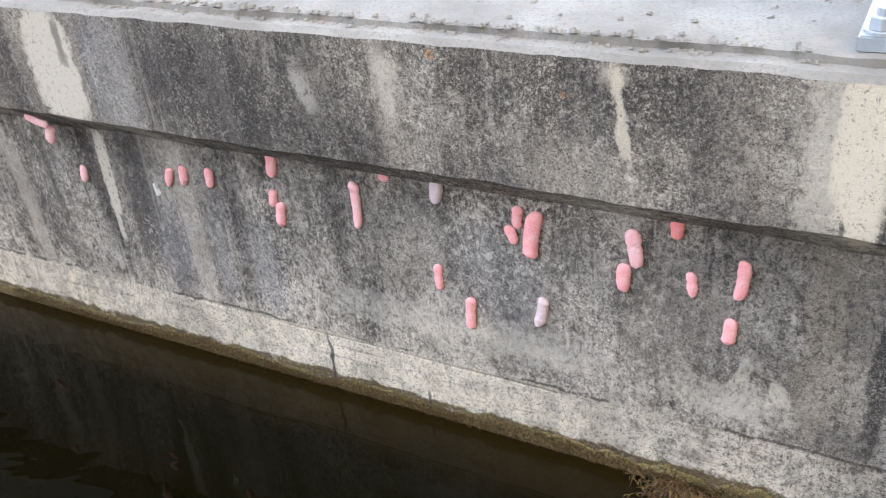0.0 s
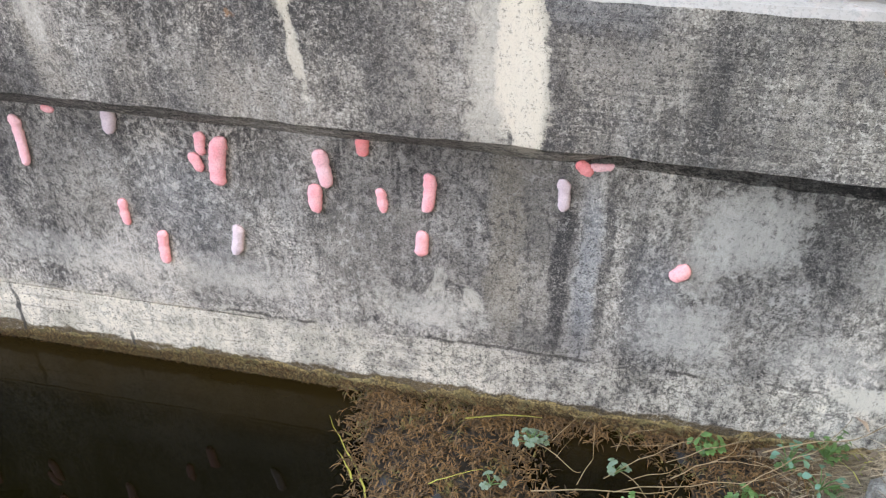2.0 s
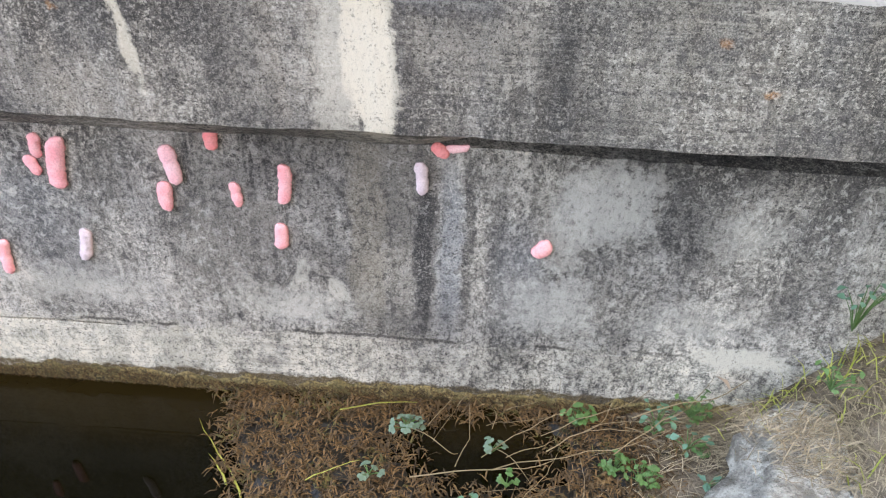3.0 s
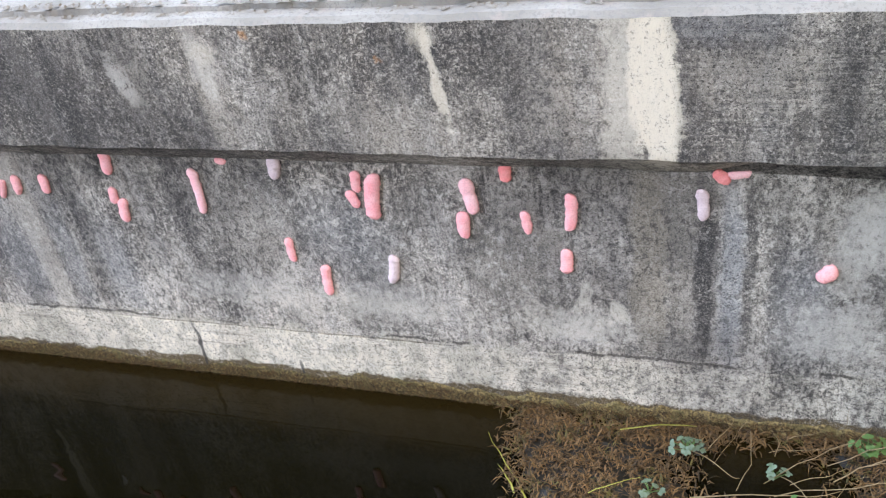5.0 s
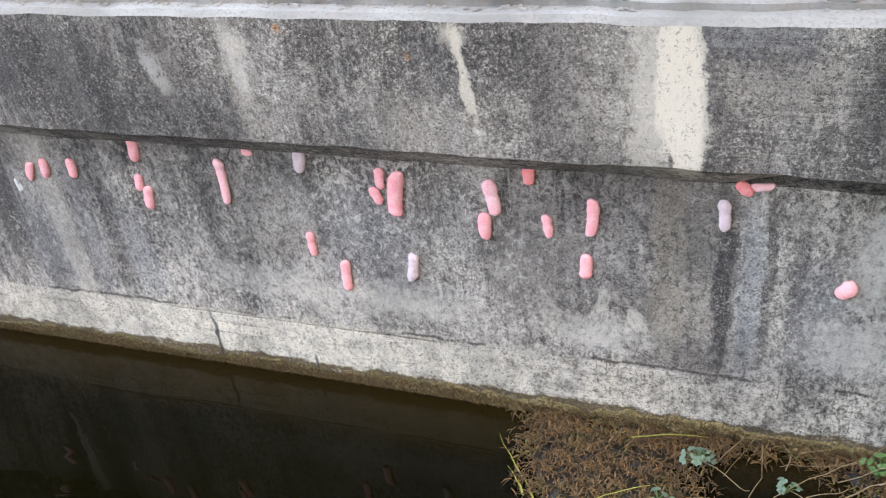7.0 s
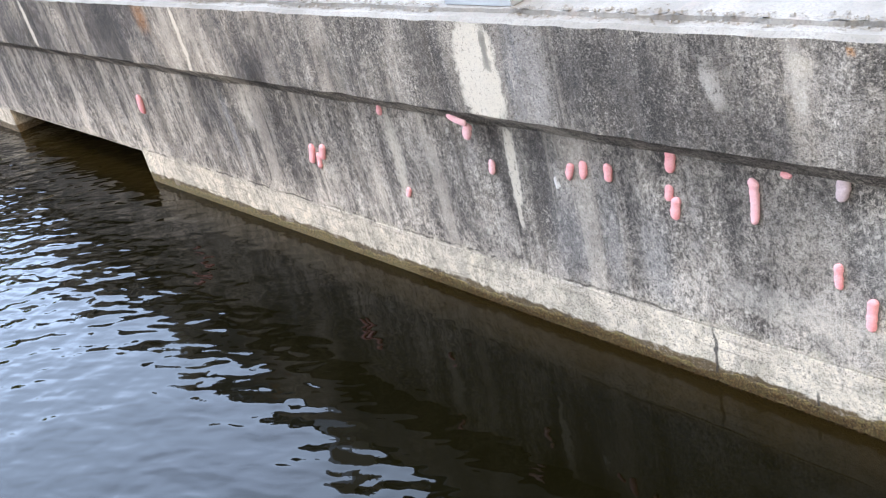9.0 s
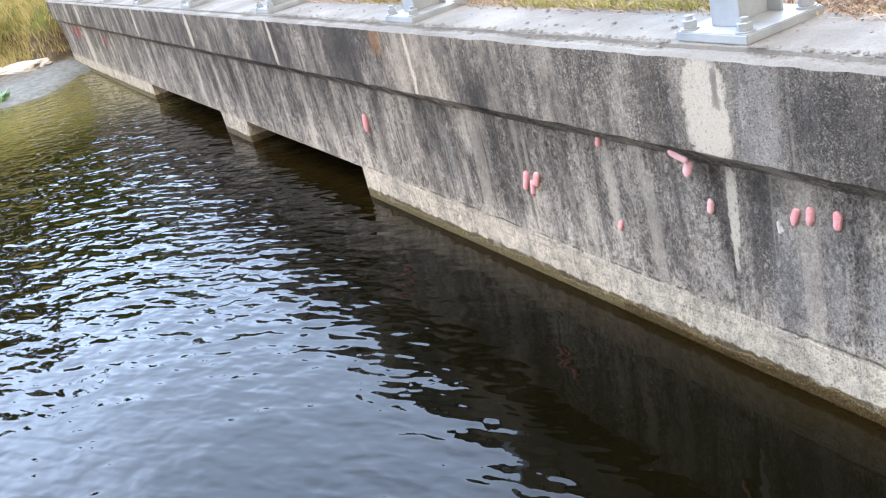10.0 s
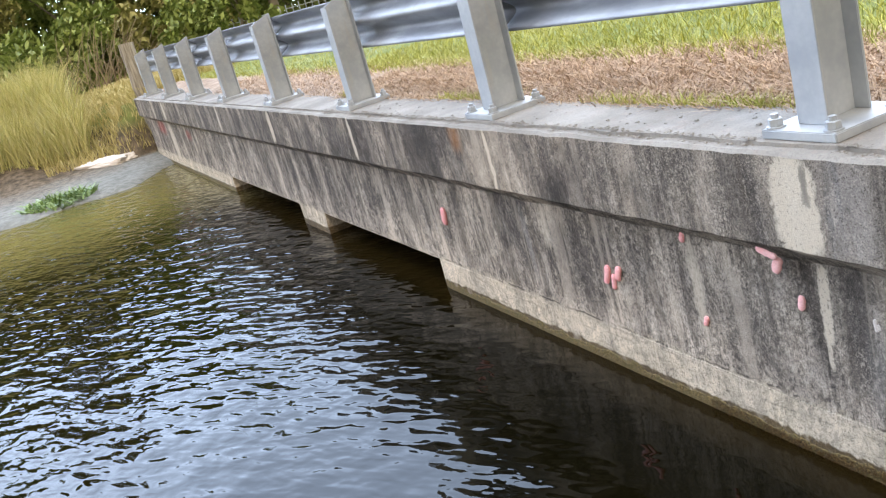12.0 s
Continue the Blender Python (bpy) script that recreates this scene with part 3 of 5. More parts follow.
def moss_cover():
    n = Nodes("wet_moss")
    p = n.position()
    g, k = n.noise(p, 160.0, 5.0, 0.7), n.noise(p, 25.0, 3.0)
    c = n.mix(n.step(g, 0.38, 0.62), (0.045, 0.031, 0.012), (0.22, 0.16, 0.065))
    c = n.mix(n.math("MULTIPLY", n.step(k, 0.45, 0.6), 0.5), c, (0.10, 0.085, 0.030))
    n.bump(g, 1.0, 0.006)
    return n.done(c, 0.75, spec=0.3)


MOSS = moss_cover()
DEADWEED = two_tone("dead_pondweed", (0.003, 0.002, 0.001), (0.150, 0.085, 0.030), 0.75)
OLIVEWEED = two_tone("olive_pondweed", (0.014, 0.014, 0.004), (0.12, 0.095, 0.026), 0.75)
# shade in the gaps between strands is put into this near-black bed colour
WEEDBED = two_tone("dark_gap_weed", (0.003, 0.002, 0.001), (0.010, 0.007, 0.003), 0.6, 0.0, 90.0)
STRAW = two_tone("straw", (0.06, 0.043, 0.023), (0.38, 0.30, 0.19), 0.8)
THATCH = two_tone("thatch", (0.19, 0.12, 0.075), (0.66, 0.48, 0.32), 0.85)
TURF = two_tone("turf_blades", (0.17, 0.20, 0.022), (0.52, 0.49, 0.115), 0.6, 0.15)
TALL = two_tone("tall_grass", (0.24, 0.25, 0.055), (0.66, 0.57, 0.27), 0.65, 0.15)
DRYTURF = two_tone("parched_turf", (0.24, 0.21, 0.06), (0.56, 0.46, 0.22), 0.75)
WEED = two_tone("weed_leaf", (0.032, 0.075, 0.018), (0.090, 0.15, 0.045), 0.5, 0.1)
BLUE_WEED = two_tone("blue_green_leaf", (0.040, 0.10, 0.060), (0.10, 0.17, 0.105), 0.5, 0.1)
PALE_WEED = two_tone("pale_weed_leaf", (0.055, 0.085, 0.050), (0.13, 0.17, 0.115), 0.6, 0.1)
REED = two_tone("reed", (0.17, 0.17, 0.03), (0.30, 0.28, 0.05), 0.5, 0.1)
STEM = two_tone("dry_stem", (0.07, 0.048, 0.025), (0.27, 0.20, 0.11), 0.85)
FOLIAGE = two_tone("foliage", (0.060, 0.10, 0.020), (0.34, 0.38, 0.11), 0.6, 0.1, 3.0)
BUSH = two_tone("olive_foliage", (0.12, 0.12, 0.03), (0.36, 0.32, 0.12), 0.6, 0.1, 3.0)
BARK = two_tone("bark", (0.13, 0.105, 0.08), (0.26, 0.22, 0.17), 0.9, 0.0, 12.0)
EGGS = {
    "c": egg_skin("coral_egg", (0.94, 0.36, 0.36), (0.96, 0.50, 0.49)),
    "r": egg_skin("red_egg", (0.92, 0.23, 0.22), (0.94, 0.34, 0.32)),
    "p": egg_skin("pale_pink_egg", (0.94, 0.48, 0.48), (0.96, 0.60, 0.59)),
    "l": egg_skin("lavender_egg", (0.62, 0.49, 0.49), (0.74, 0.61, 0.60)),
    "w": egg_skin("white_crust", (0.66, 0.66, 0.62), (0.78, 0.78, 0.74)),
}


# ---- mesh helpers ----
def mesh_from(name, verts, faces, material, smooth=False):
    me = bpy.data.meshes.new(name)
    me.from_pydata(verts, [], faces)
    me.update()
    for m in material if isinstance(material, (list, tuple)) else [material]:
        me.materials.append(m)
    if smooth:
        me.polygons.foreach_set("use_smooth", [True] * len(me.polygons))
    return me


def thing(name, me, label, category, group="", kind=""):
    return tagged(new(name, me), label, category, group, kind)


def part(name, me, parent, label=""):
    ob = new(name, me)
    ob.parent = parent
    return tagged(ob, label)


def bm_mesh(name, bm, material, smooth=False):
    me = bpy.data.meshes.new(name)
    bm.normal_update()
    bm.to_mesh(me)
    bm.free()
    me.materials.append(material)
    if smooth:
        me.polygons.foreach_set("use_smooth", [True] * len(me.polygons))
    return me


def box_mesh(name, lo, hi, material, bevel=0.004):
    bm = bmesh.new()
    bmesh.ops.create_cube(bm, size=1.0)
    for v in bm.verts:
        for k in range(3):
            v.co[k] = lo[k] + (v.co[k] + 0.5) * (hi[k] - lo[k])
    if bevel:
        bmesh.ops.bevel(bm, geom=bm.edges[:], offset=bevel, segments=2, affect="EDGES")
    return bm_mesh(name, bm, material)


def sweep(name, profile, xs, material, shift=None, mats=None, closed=True, smooth_sides=False):
    """A profile of (y, z) drawn along x, with an optional small shift of each vertex."""
    verts, faces, k = [], [], len(profile)
    for x in xs:
        for j, (y, z) in enumerate(profile):
            d = shift(x, j, y, z) if shift else (0, 0, 0)
            verts.append((x + d[0], y + d[1], z + d[2]))
    span = k if closed else k - 1
    for i in range(len(xs) - 1):
        for j in range(span):
            a, b = i * k + j, i * k + (j + 1) % k
            faces.append((a, a + k, b + k, b))
    if closed:
        faces.append(tuple(range(k)))
        faces.append(tuple(reversed(range((len(xs) - 1) * k, len(xs) * k))))
    me = mesh_from(name, verts, faces, material)
    if smooth_sides:
        me.polygons.foreach_set("use_smooth", [len(q.vertices) == 4 for q in me.polygons])
    if mats:
        for i in range(len(xs) - 1):
            for j, m in mats.items():
                me.polygons[i * span + j].material_index = m
    return me


def tube(verts, faces, pts, r0, r1, sides=5):
    """Adds a tapered tube through pts to the lists."""
    base, n = len(verts), len(pts)
    for i, p in enumerate(pts):
        p = Vector(p)
        d = (Vector(pts[min(i + 1, n - 1)]) - Vector(pts[max(i - 1, 0)])).normalized()
        a = d.orthogonal().normalized()
        b = d.cross(a)
        r = r0 + (r1 - r0) * i / max(n - 1, 1)
        for s in range(sides):
            t = math.tau * s / sides
            verts.append(tuple(p + (a * math.cos(t) + b * math.sin(t)) * r))
    for i in range(n - 1):
        for s in range(sides):
            q = base + i * sides
            faces.append((q + s, q + (s + 1) % sides, q + sides + (s + 1) % sides, q + sides + s))


def blade(verts, faces, root, lean, height, width, rng):
    """Adds one bent blade of grass (four triangles)."""
    a = rng.uniform(0, math.tau)
    side = Vector((math.cos(a), math.sin(a), 0)) * width
    root, lean = Vector(root), Vector(lean)
    mid = root + Vector((0, 0, height * 0.55)) + lean * 0.35
    tip = root + Vector((0, 0, height)) + lean
    q = len(verts)
    for v in (root - side, root + side, mid - side * 0.8, mid + side * 0.8, tip):
        verts.append(tuple(v))
    faces.extend(((q, q + 1, q + 3, q + 2), (q + 2, q + 3, q + 4)))


def rough(x, y, z, f=1.0):
    return noise.noise(Vector((x * f, y * f, z * f)))


def smooth(a, b, v):
    t = min(1, max(0, (v - a) / (b - a)))
    return t * t * (3 - 2 * t)


# ---- large structure: edge beam, headwall, culvert ----
WALL_L, WALL_R = -13.7, 5.2
steps = [WALL_L + (WALL_R - WALL_L) * i / 640 for i in range(641)]


def beam_shift(x, j, y, z):
    worn = 0.0035 * rough(x, y, z, 9) + 0.002 * rough(x, y, z, 31)
    # bevelled ledge up to the joint; beyond, an added undercut shades a dark strip
    cut = smooth(1.80, 2.2, x)
    if j == 6:
        return (0, 0.040 * cut, 0.012 * rough(x, 3, 0, 4) * (1 - cut) + 0.057 * cut + 0.006 * cut * rough(x, 2, 0, 22))
    if j == 0:
        return (0, 0.044 * cut, 0.045 * cut)
    return (0, worn, worn) if y < 0.1 else (0, 0, 0)


beam = sweep("edge_beam", [(0.0, 0.66), (0.26, 0.60), (0.26, 1.004), (-0.078, 1.006), (-0.090, 0.996), (-0.090, 0.733), (-0.004, 0.661)],
             steps, [CONCRETE, TOPPING], beam_shift, {2: 1, 3: 1})
thing("edge_beam", beam, "dark weathered concrete edge beam with lime streaks", "bridge beam", kind="structure")


def topping_shift(x, j, y, z):
    if j in (0, 3):
        return (0, 0.016 * rough(x, 1, 0, 3) + 0.010 * rough(x, 2, 0, 14) + 0.006 * rough(x, 2, 0, 45), 0.003 * rough(x, y, 0, 20))
    return (0, 0.03 * rough(x, 8, 0, 2.5), 0.004 * rough(x, y, 0, 11))


topping = sweep("deck_topping", [(-0.043, 1.000), (0.25, 1.000), (0.25, 1.022), (-0.040, 1.017)], steps, TOPPING, topping_shift)
thing("deck_topping", topping, "sun-bleached cracked concrete topping on the beam", "concrete topping", kind="structure")


def face_shift(x, j, y, z):
    if j == 4:
        # top edge drops past x 1.8 to widen the dark strip under the beam
        return (0, 0.003 * rough(x, y, z, 5), -0.004 - 0.014 * smooth(1.8, 2.6, x) + 0.005 * smooth(1.80, 2.2, x) * rough(x, 6, 0, 25))
    return (0, 0.003 * rough(x, y, z, 5), 0.002 * rough(x, y, z, 17)) if y < 0.05 else (0, 0, 0)


lintel = sweep("headwall", [(0.0, 0.176), (0.008, 0.166), (0.30, 0.166), (0.30, 0.66), (0.0, 0.664), (0.0, 0.42)], steps, CONCRETE, face_shift)
thing("wall_headwall", lintel, "stained grey concrete headwall above the culvert", "wall", kind="structure")


def foot_block(name, x0, x1, depth, label):
    n = max(4, int((x1 - x0) / 0.03))
    xs = [x0 + (x1 - x0) * i / n for i in range(n + 1)]

    def shift(x, j, y, z):
        if j in (4, 5):
            return (0, 0.002 * rough(x, y, z, 9) - 0.006 * max(0, rough(x, 9, 0, 1.7)), 0.008 * rough(x, 5, 0, 2.5) + 0.004 * rough(x, 5, 0, 30))
        return (0, 0.003 * rough(x, y, z, 7), 0) if y < 0.0005 else (0, 0, 0)

    me = sweep(name, [(0.0, -0.7), (depth, -0.7), (depth, 0.166), (0.02, 0.166), (0.0008, 0.1760), (-0.0008, 0.172), (-0.003, 0.08)], xs, CONCRETE, shift)
    return thing(name, me, label, "wall", kind="structure")


foot_block("wall_foot_east", -2.81, WALL_R, 4.0, "bleached concrete foot of the headwall at the waterline")
foot_block("wall_pier", -5.58, -4.92, 4.0, "pale concrete pier between two culvert openings")
foot_block("wall_foot_west", WALL_L, -8.15, 4.0, "bleached concrete foot of the far headwall")
thing("ceiling_culvert", box_mesh("ceiling_culvert", (-8.4, 0.301, 0.17), (-2.5, 4.2, 0.40), CONCRETE), "dark concrete culvert roof", "culvert", kind="structure")
thing("wall_culvert_back", box_mesh("wall_culvert_back", (-8.4, 4.01, -0.7), (-2.5, 4.2, 0.169), CONCRETE), "dark concrete wall deep in the culvert", "culvert", kind="structure")


# ---- ground and water ----
def front_height(x, y):
    shore_w = -11.45 - 0.18 * max(0, -y - 2.4) ** 1.3 - 0.9 * smooth(-0.9, 0.0, y) + 0.22 * rough(y, 4, 0, 1.6)
    dw = shore_w - x
    west = -0.5 + 0.56 * smooth(-1.6, 0.25, dw) + 0.05 * smooth(0.2, 2.2, dw) + 0.85 * smooth(2.4, 6.5, dw)
    shore_e = 2.30 - 0.10 * min(1.2, max(0, -y)) - 0.5 * max(0, -y - 1.2)
    de = x - shore_e
    east = -0.5 + 0.53 * smooth(-0.8, 0.1, de) + 0.32 * smooth(0.18, 0.62, de) + 0.62 * smooth(0.45, 2.4, de)
    west = max(west, -0.5 + 1.45 * smooth(-1.0, -0.15, y) * smooth(-13.5, -14.4, x))
    west = max(west, -0.5 + 1.5 * smooth(-1.9, -0.2, y) * smooth(-14.3, -16.0, x))
    far = -0.5 + 1.6 * smooth(-24, -29, y)
    h = max(west, east, far)
    return h + (0.02 * rough(x, y, 0, 1.3) + 0.012 * rough(x, y, 0, 6)) * smooth(-0.1, 0.3, h)


def verge_height(x, y):
    return 1.012 + 0.05 * smooth(0.25, 0.7, y) + 0.10 * smooth(0.7, 4.0, y) + 0.015 * rough(x, y, 0, 3) * smooth(0.25, 0.6, y)


def axis(*pieces):
    out = []
    for a, b, n in pieces:
        out += [a + (b - a) * i / n for i in range(n)]
    return out + [pieces[-1][1]]


def sheet(verts, faces, xs, ys, fn):
    base = len(verts)
    for y in ys:
        for x in xs:
            verts.append((x, y, fn(x, y)))
    w = len(xs)
    for j in range(len(ys) - 1):
        for i in range(w - 1):
            q = base + j * w + i
            faces.append((q, q + 1, q + w + 1, q + w))


gv, gf = [], []
gx = axis((-900, -60, 6), (-60, -20, 30), (-20, -9, 90), (-9, 1.6, 30), (1.6, 4.6, 75), (4.6, 60, 20), (60, 900, 6))
sheet(gv, gf, gx, axis((-900, -40, 6), (-40, -6, 40), (-6, -2, 40), (-2, 0.1, 60)), front_height)
sheet(gv, gf, gx, axis((0.235, 1.2, 24), (1.2, 6, 24), (6, 60, 20), (60, 900, 6)), verge_height)
for beyond in ([i for i in gx if i <= WALL_L - 0.3], [WALL_R - 0.02] + [i for i in gx if i > WALL_R]):
    sheet(gv, gf, beyond, [0.1, 0.17, 0.235], lambda x, y: front_height(x, 0.1) + (verge_height(x, 0.235) - front_height(x, 0.1)) * (y - 0.1) / 0.135)
thing("ground", mesh_from("ground", gv, gf, EARTH, True), "grass verge, muddy shore and dry soil banks", "ground", kind="structure")

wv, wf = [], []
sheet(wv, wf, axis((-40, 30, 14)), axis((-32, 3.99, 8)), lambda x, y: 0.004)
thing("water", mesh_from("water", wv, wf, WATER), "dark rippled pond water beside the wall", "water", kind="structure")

# wet moss along the waterline
rng = random.Random(3)
mv, mf = [], []
mx = axis((WALL_L, -8.15, 120), (-2.79, 0, 160), (0, 2.75, 420))
rows_z = (-0.03, 0.0, 0.018, 0.034, 0.048, 0.056)
for x in mx:
    top = 0.80 + 0.35 * rough(x, 0, 0, 3) + 0.35 * rough(x, 1, 0, 11) + 0.3 * rough(x, 2, 0, 30)
    out = 0.35 + 0.65 * smooth(0.8, 1.6, x)
    for k, z in enumerate(rows_z):
        b = 0.012 * out * math.sin(math.pi * min(1, (k + 1.2) / 6.2)) * (0.7 + rough(x, z, 4, 40)) if k < 5 else -0.006
        mv.append((x + rng.uniform(-0.002, 0.002), -0.003 - 0.8 * b - 0.003 * (5 - k) / 5 * out, z * max(0.3, top) if z > 0 else z))
k6 = len(rows_z)
for i in range(len(mx) - 1):
    if not (-8.15 < mx[i + 1] and mx[i] < -2.80):
        for k in range(k6 - 1):
            mf.append((i * k6 + k, (i + 1) * k6 + k, (i + 1) * k6 + k + 1, i * k6 + k + 1))
thing("moss_strip", mesh_from("moss_strip", mv, mf, MOSS), "brown-olive wet moss along the waterline", "moss", kind="stuff")


# ---- guardrail ----
SPACING, POST_X = 1.83, 0.005


def hexagon(name, r, z0, z1, material):
    bm = bmesh.new()
    bmesh.ops.create_cone(bm, cap_ends=True, segments=6, radius1=r, radius2=r * 0.96, depth=z1 - z0)
    bmesh.ops.translate(bm, verts=bm.verts, vec=(0, 0, (z0 + z1) / 2))
    bmesh.ops.bevel(bm, geom=bm.edges[:], offset=0.0015, segments=1, affect="EDGES")
    return bm_mesh(name, bm, material)


def rod(name, r, z0, z1, material, seg=14):
    bm = bmesh.new()
    bmesh.ops.create_cone(bm, cap_ends=True, segments=seg, radius1=r, radius2=r, depth=z1 - z0)
    bmesh.ops.translate(bm, verts=bm.verts, vec=(0, 0, (z0 + z1) / 2))
    return bm_mesh(name, bm, material)


def guardrail_post():
    """Rolled I-section on a bolted base plate; its foot is the origin."""
    post = thing("guardrail_post", None, "galvanised steel I-section post bolted to the concrete", "guardrail post", "guardrail posts")
    part("base_plate", box_mesh("base_plate", (-0.128, -0.060, 0.0), (0.128, 0.215, 0.026), STEEL, 0.003), post)
    part("front_flange", box_mesh("front_flange", (-0.052, 0.0, 0.0262), (0.052, 0.008, 0.615), STEEL, 0.002), post)
    web = box_mesh("web", (-0.004, 0.0082, 0.0262), (0.004, 0.1498, 0.615), STEEL, 0.001)
    for v in web.vertices:
        if v.co.z > 0.5:
            v.co.z += 0.060 * v.co.y / 0.15
    part("web", web, post)
    part("back_flange", box_mesh("back_flange", (-0.052, 0.150, 0.0262), (0.052, 0.158, 0.675), STEEL, 0.002), post)
    nut, washer, end = hexagon("nut", 0.021, 0.031, 0.052, STEEL), rod("washer", 0.026, 0.0262, 0.031, STEEL), rod("bolt_end", 0.011, 0.052, 0.064, STEEL, 10)
    for bx, by in ((-0.098, -0.033), (0.098, -0.033), (-0.098, 0.188), (0.098, 0.188)):
        bolt = part("anchor_bolt", nut, post)
        bolt.location = (bx, by, 0)
        part("washer", washer, bolt)
        part("bolt_end", end, bolt)
    return post


first = guardrail_post()
first.matrix_basis = pose(POST_X, 0.035, 1.018, 0, 0, 0)
for i in range(-2, 8):
    if i:
        copy_thing(first, pose(POST_X - SPACING * i + (0.036 if i < 0 else 0.0), 0.035, 1.018, 0.25 * math.sin(3.1 * i), 0.35 * math.sin(1.7 * i), 0.5 * math.sin(2.3 * i)))

# corrugated beam: two humps toward the road
prof = [(0.084 * math.sin(math.pi * k / 12) ** 2 if 0 < k < 24 else 0.0, 0.312 * k / 24) for k in range(25)]
ring = [(0.202 + a, 1.345 + b) for a, b in prof] + [(0.206 + a, 1.345 + b) for a, b in reversed(prof)]
edges = [-13.4, -9.15, -5.5, -1.83, 1.83, 5.2]
for a, b in zip(edges, edges[1:]):
    rail = thing("guardrail_beam", sweep("guardrail_beam", ring, axis((a, b, 12)), RAIL, smooth_sides=True), "weathered grey corrugated steel guardrail beam", "guardrail", "guardrail beams")
    if b < 5:
        dome = rod("splice_bolt", 0.016, 0, 0.012, STEEL, 10)
        for bx in (-0.10, 0.0, 0.10):
            for bz in (1.395, 1.605):
                s = part("splice_bolt", dome, rail)
                s.matrix_basis = pose(b + bx - 0.16, 0.214, bz, 90, 0, 0)


# ---- snail egg clusters on the wall ----
EGG_LABEL = {
    "c": "coral-pink snail egg cluster stuck to the concrete wall",
    "r": "deep red-pink fresh snail egg cluster under the ledge",
    "p": "pale pink snail egg cluster stuck to the concrete wall",
    "l": "faded lavender-grey snail egg cluster on the concrete wall",
    "w": "white dried crust of an old egg cluster on the wall",
}
egg_count = 0


def egg_cluster(x0, z0, x1, z1, wide, tone, out=0.0):
    """A knobbly, rounded bar of tiny eggs from (x0, z0) to (x1, z1) on the lower face."""
    global egg_count
    egg_count += 1
    rng = random.Random(egg_count)
    a, b = Vector((x0, 0, z0)), Vector((x1, 0, z1))
    long, r = (b - a).length, wide * 0.5
    d = (b - a).normalized()
    side = Vector((d.z, 0, -d.x))
    rings = min(56, max(16, int(long / 0.0014)))
    seg = 26
    bend, skew, taper = rng.choice((-1, 1)) * rng.uniform(0.02, 0.09), rng.uniform(-0.35, 0.35), rng.uniform(0.68, 1.0)
    core = max(0.0, long / 2 - r)
    verts, faces = [], []
    for i in range(rings + 1):
        s = -1 + 2 * i / rings
        t = math.sin(s * math.pi / 2) * long / 2
        over = max(0.0, abs(t) - core)
        rr = math.sqrt(max(0.0, 1 - (over / max(r, 1e-4)) ** 2)) * r if 0.7 * r < long / 2 else r * math.sqrt(max(0, 1 - (2 * t / long) ** 2))
        rr *= 1 + (taper - 1) * (s * 0.5 + 0.5) + 0.17 * noise.noise(Vector((t * 75, egg_count, 0)))
        mid = d * t + side * (bend * long * (0.6 - s * s) + skew * r * s)
        for k in range(seg):
            u = math.tau * k / seg
            p = mid + side * (math.cos(u) * rr) + Vector((0, math.sin(u) * rr * 0.55, 0))
            dist = noise.voronoi(p * 300 + Vector((egg_count * 7, 0, 0)))[0][0]
            n_out = (side * math.cos(u) + Vector((0, math.sin(u), 0))).normalized()
            p += n_out * (0.0030 * (0.45 - min(dist, 1.0))) * (1 if rr > 0.002 else 0.2)
            verts.append(tuple(p))
    for i in range(rings):
        for k in range(seg):
            q, w = i * seg + k, i * seg + (k + 1) % seg
            faces.append((q, w, w + seg, q + seg))
    faces.append(tuple(reversed(range(seg))))
    faces.append(tuple(range(rings * seg, rings * seg + seg)))
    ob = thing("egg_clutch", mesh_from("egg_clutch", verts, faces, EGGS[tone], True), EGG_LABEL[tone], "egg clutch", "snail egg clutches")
    ob.location = (a + b) / 2 + Vector((0, -0.22 * r - out, 0))
    return ob


egg_cluster(0.259, 0.597, 0.255, 0.540, 0.030, "c")
egg_cluster(0.347, 0.602, 0.339, 0.548, 0.030, "c")
egg_cluster(0.550, 0.668, 0.534, 0.609, 0.030, "c")
egg_cluster(0.532, 0.574, 0.525, 0.527, 0.026, "c")
egg_cluster(0.551, 0.544, 0.541, 0.477, 0.027, "c")
egg_cluster(0.765, 0.632, 0.758, 0.511, 0.028, "p")
egg_cluster(0.832, 0.656, 0.860, 0.651, 0.019, "c")
egg_cluster(0.978, 0.672, 0.966, 0.612, 0.034, "l")
egg_cluster(1.162, 0.639, 1.154, 0.586, 0.026, "c")
egg_cluster(1.133, 0.590, 1.150, 0.547, 0.028, "c")
egg_cluster(1.199, 0.635, 1.187, 0.520, 0.036, "c")
egg_cluster(0.959, 0.457, 0.959, 0.390, 0.023, "c")
egg_cluster(1.033, 0.387, 1.032, 0.299, 0.025, "c")
egg_cluster(1.206, 0.427, 1.194, 0.347, 0.027, "l")
egg_cluster(1.393, 0.630, 1.410, 0.545, 0.035, "p")
egg_cluster(1.386, 0.550, 1.379, 0.483, 0.033, "c")
egg_cluster(1.482, 0.672, 1.487, 0.625, 0.030, "r")
egg_cluster(1.512, 0.557, 1.517, 0.501, 0.024, "c")
egg_cluster(1.608, 0.603, 1.601, 0.514, 0.027, "c")
egg_cluster(1.592, 0.469, 1.590, 0.407, 0.027, "c")
egg_cluster(1.855, 0.624, 1.859, 0.553, 0.026, "l")
egg_cluster(1.876, 0.662, 1.905, 0.639, 0.028, "r")
egg_cluster(1.898, 0.657, 1.942, 0.659, 0.017, "p")
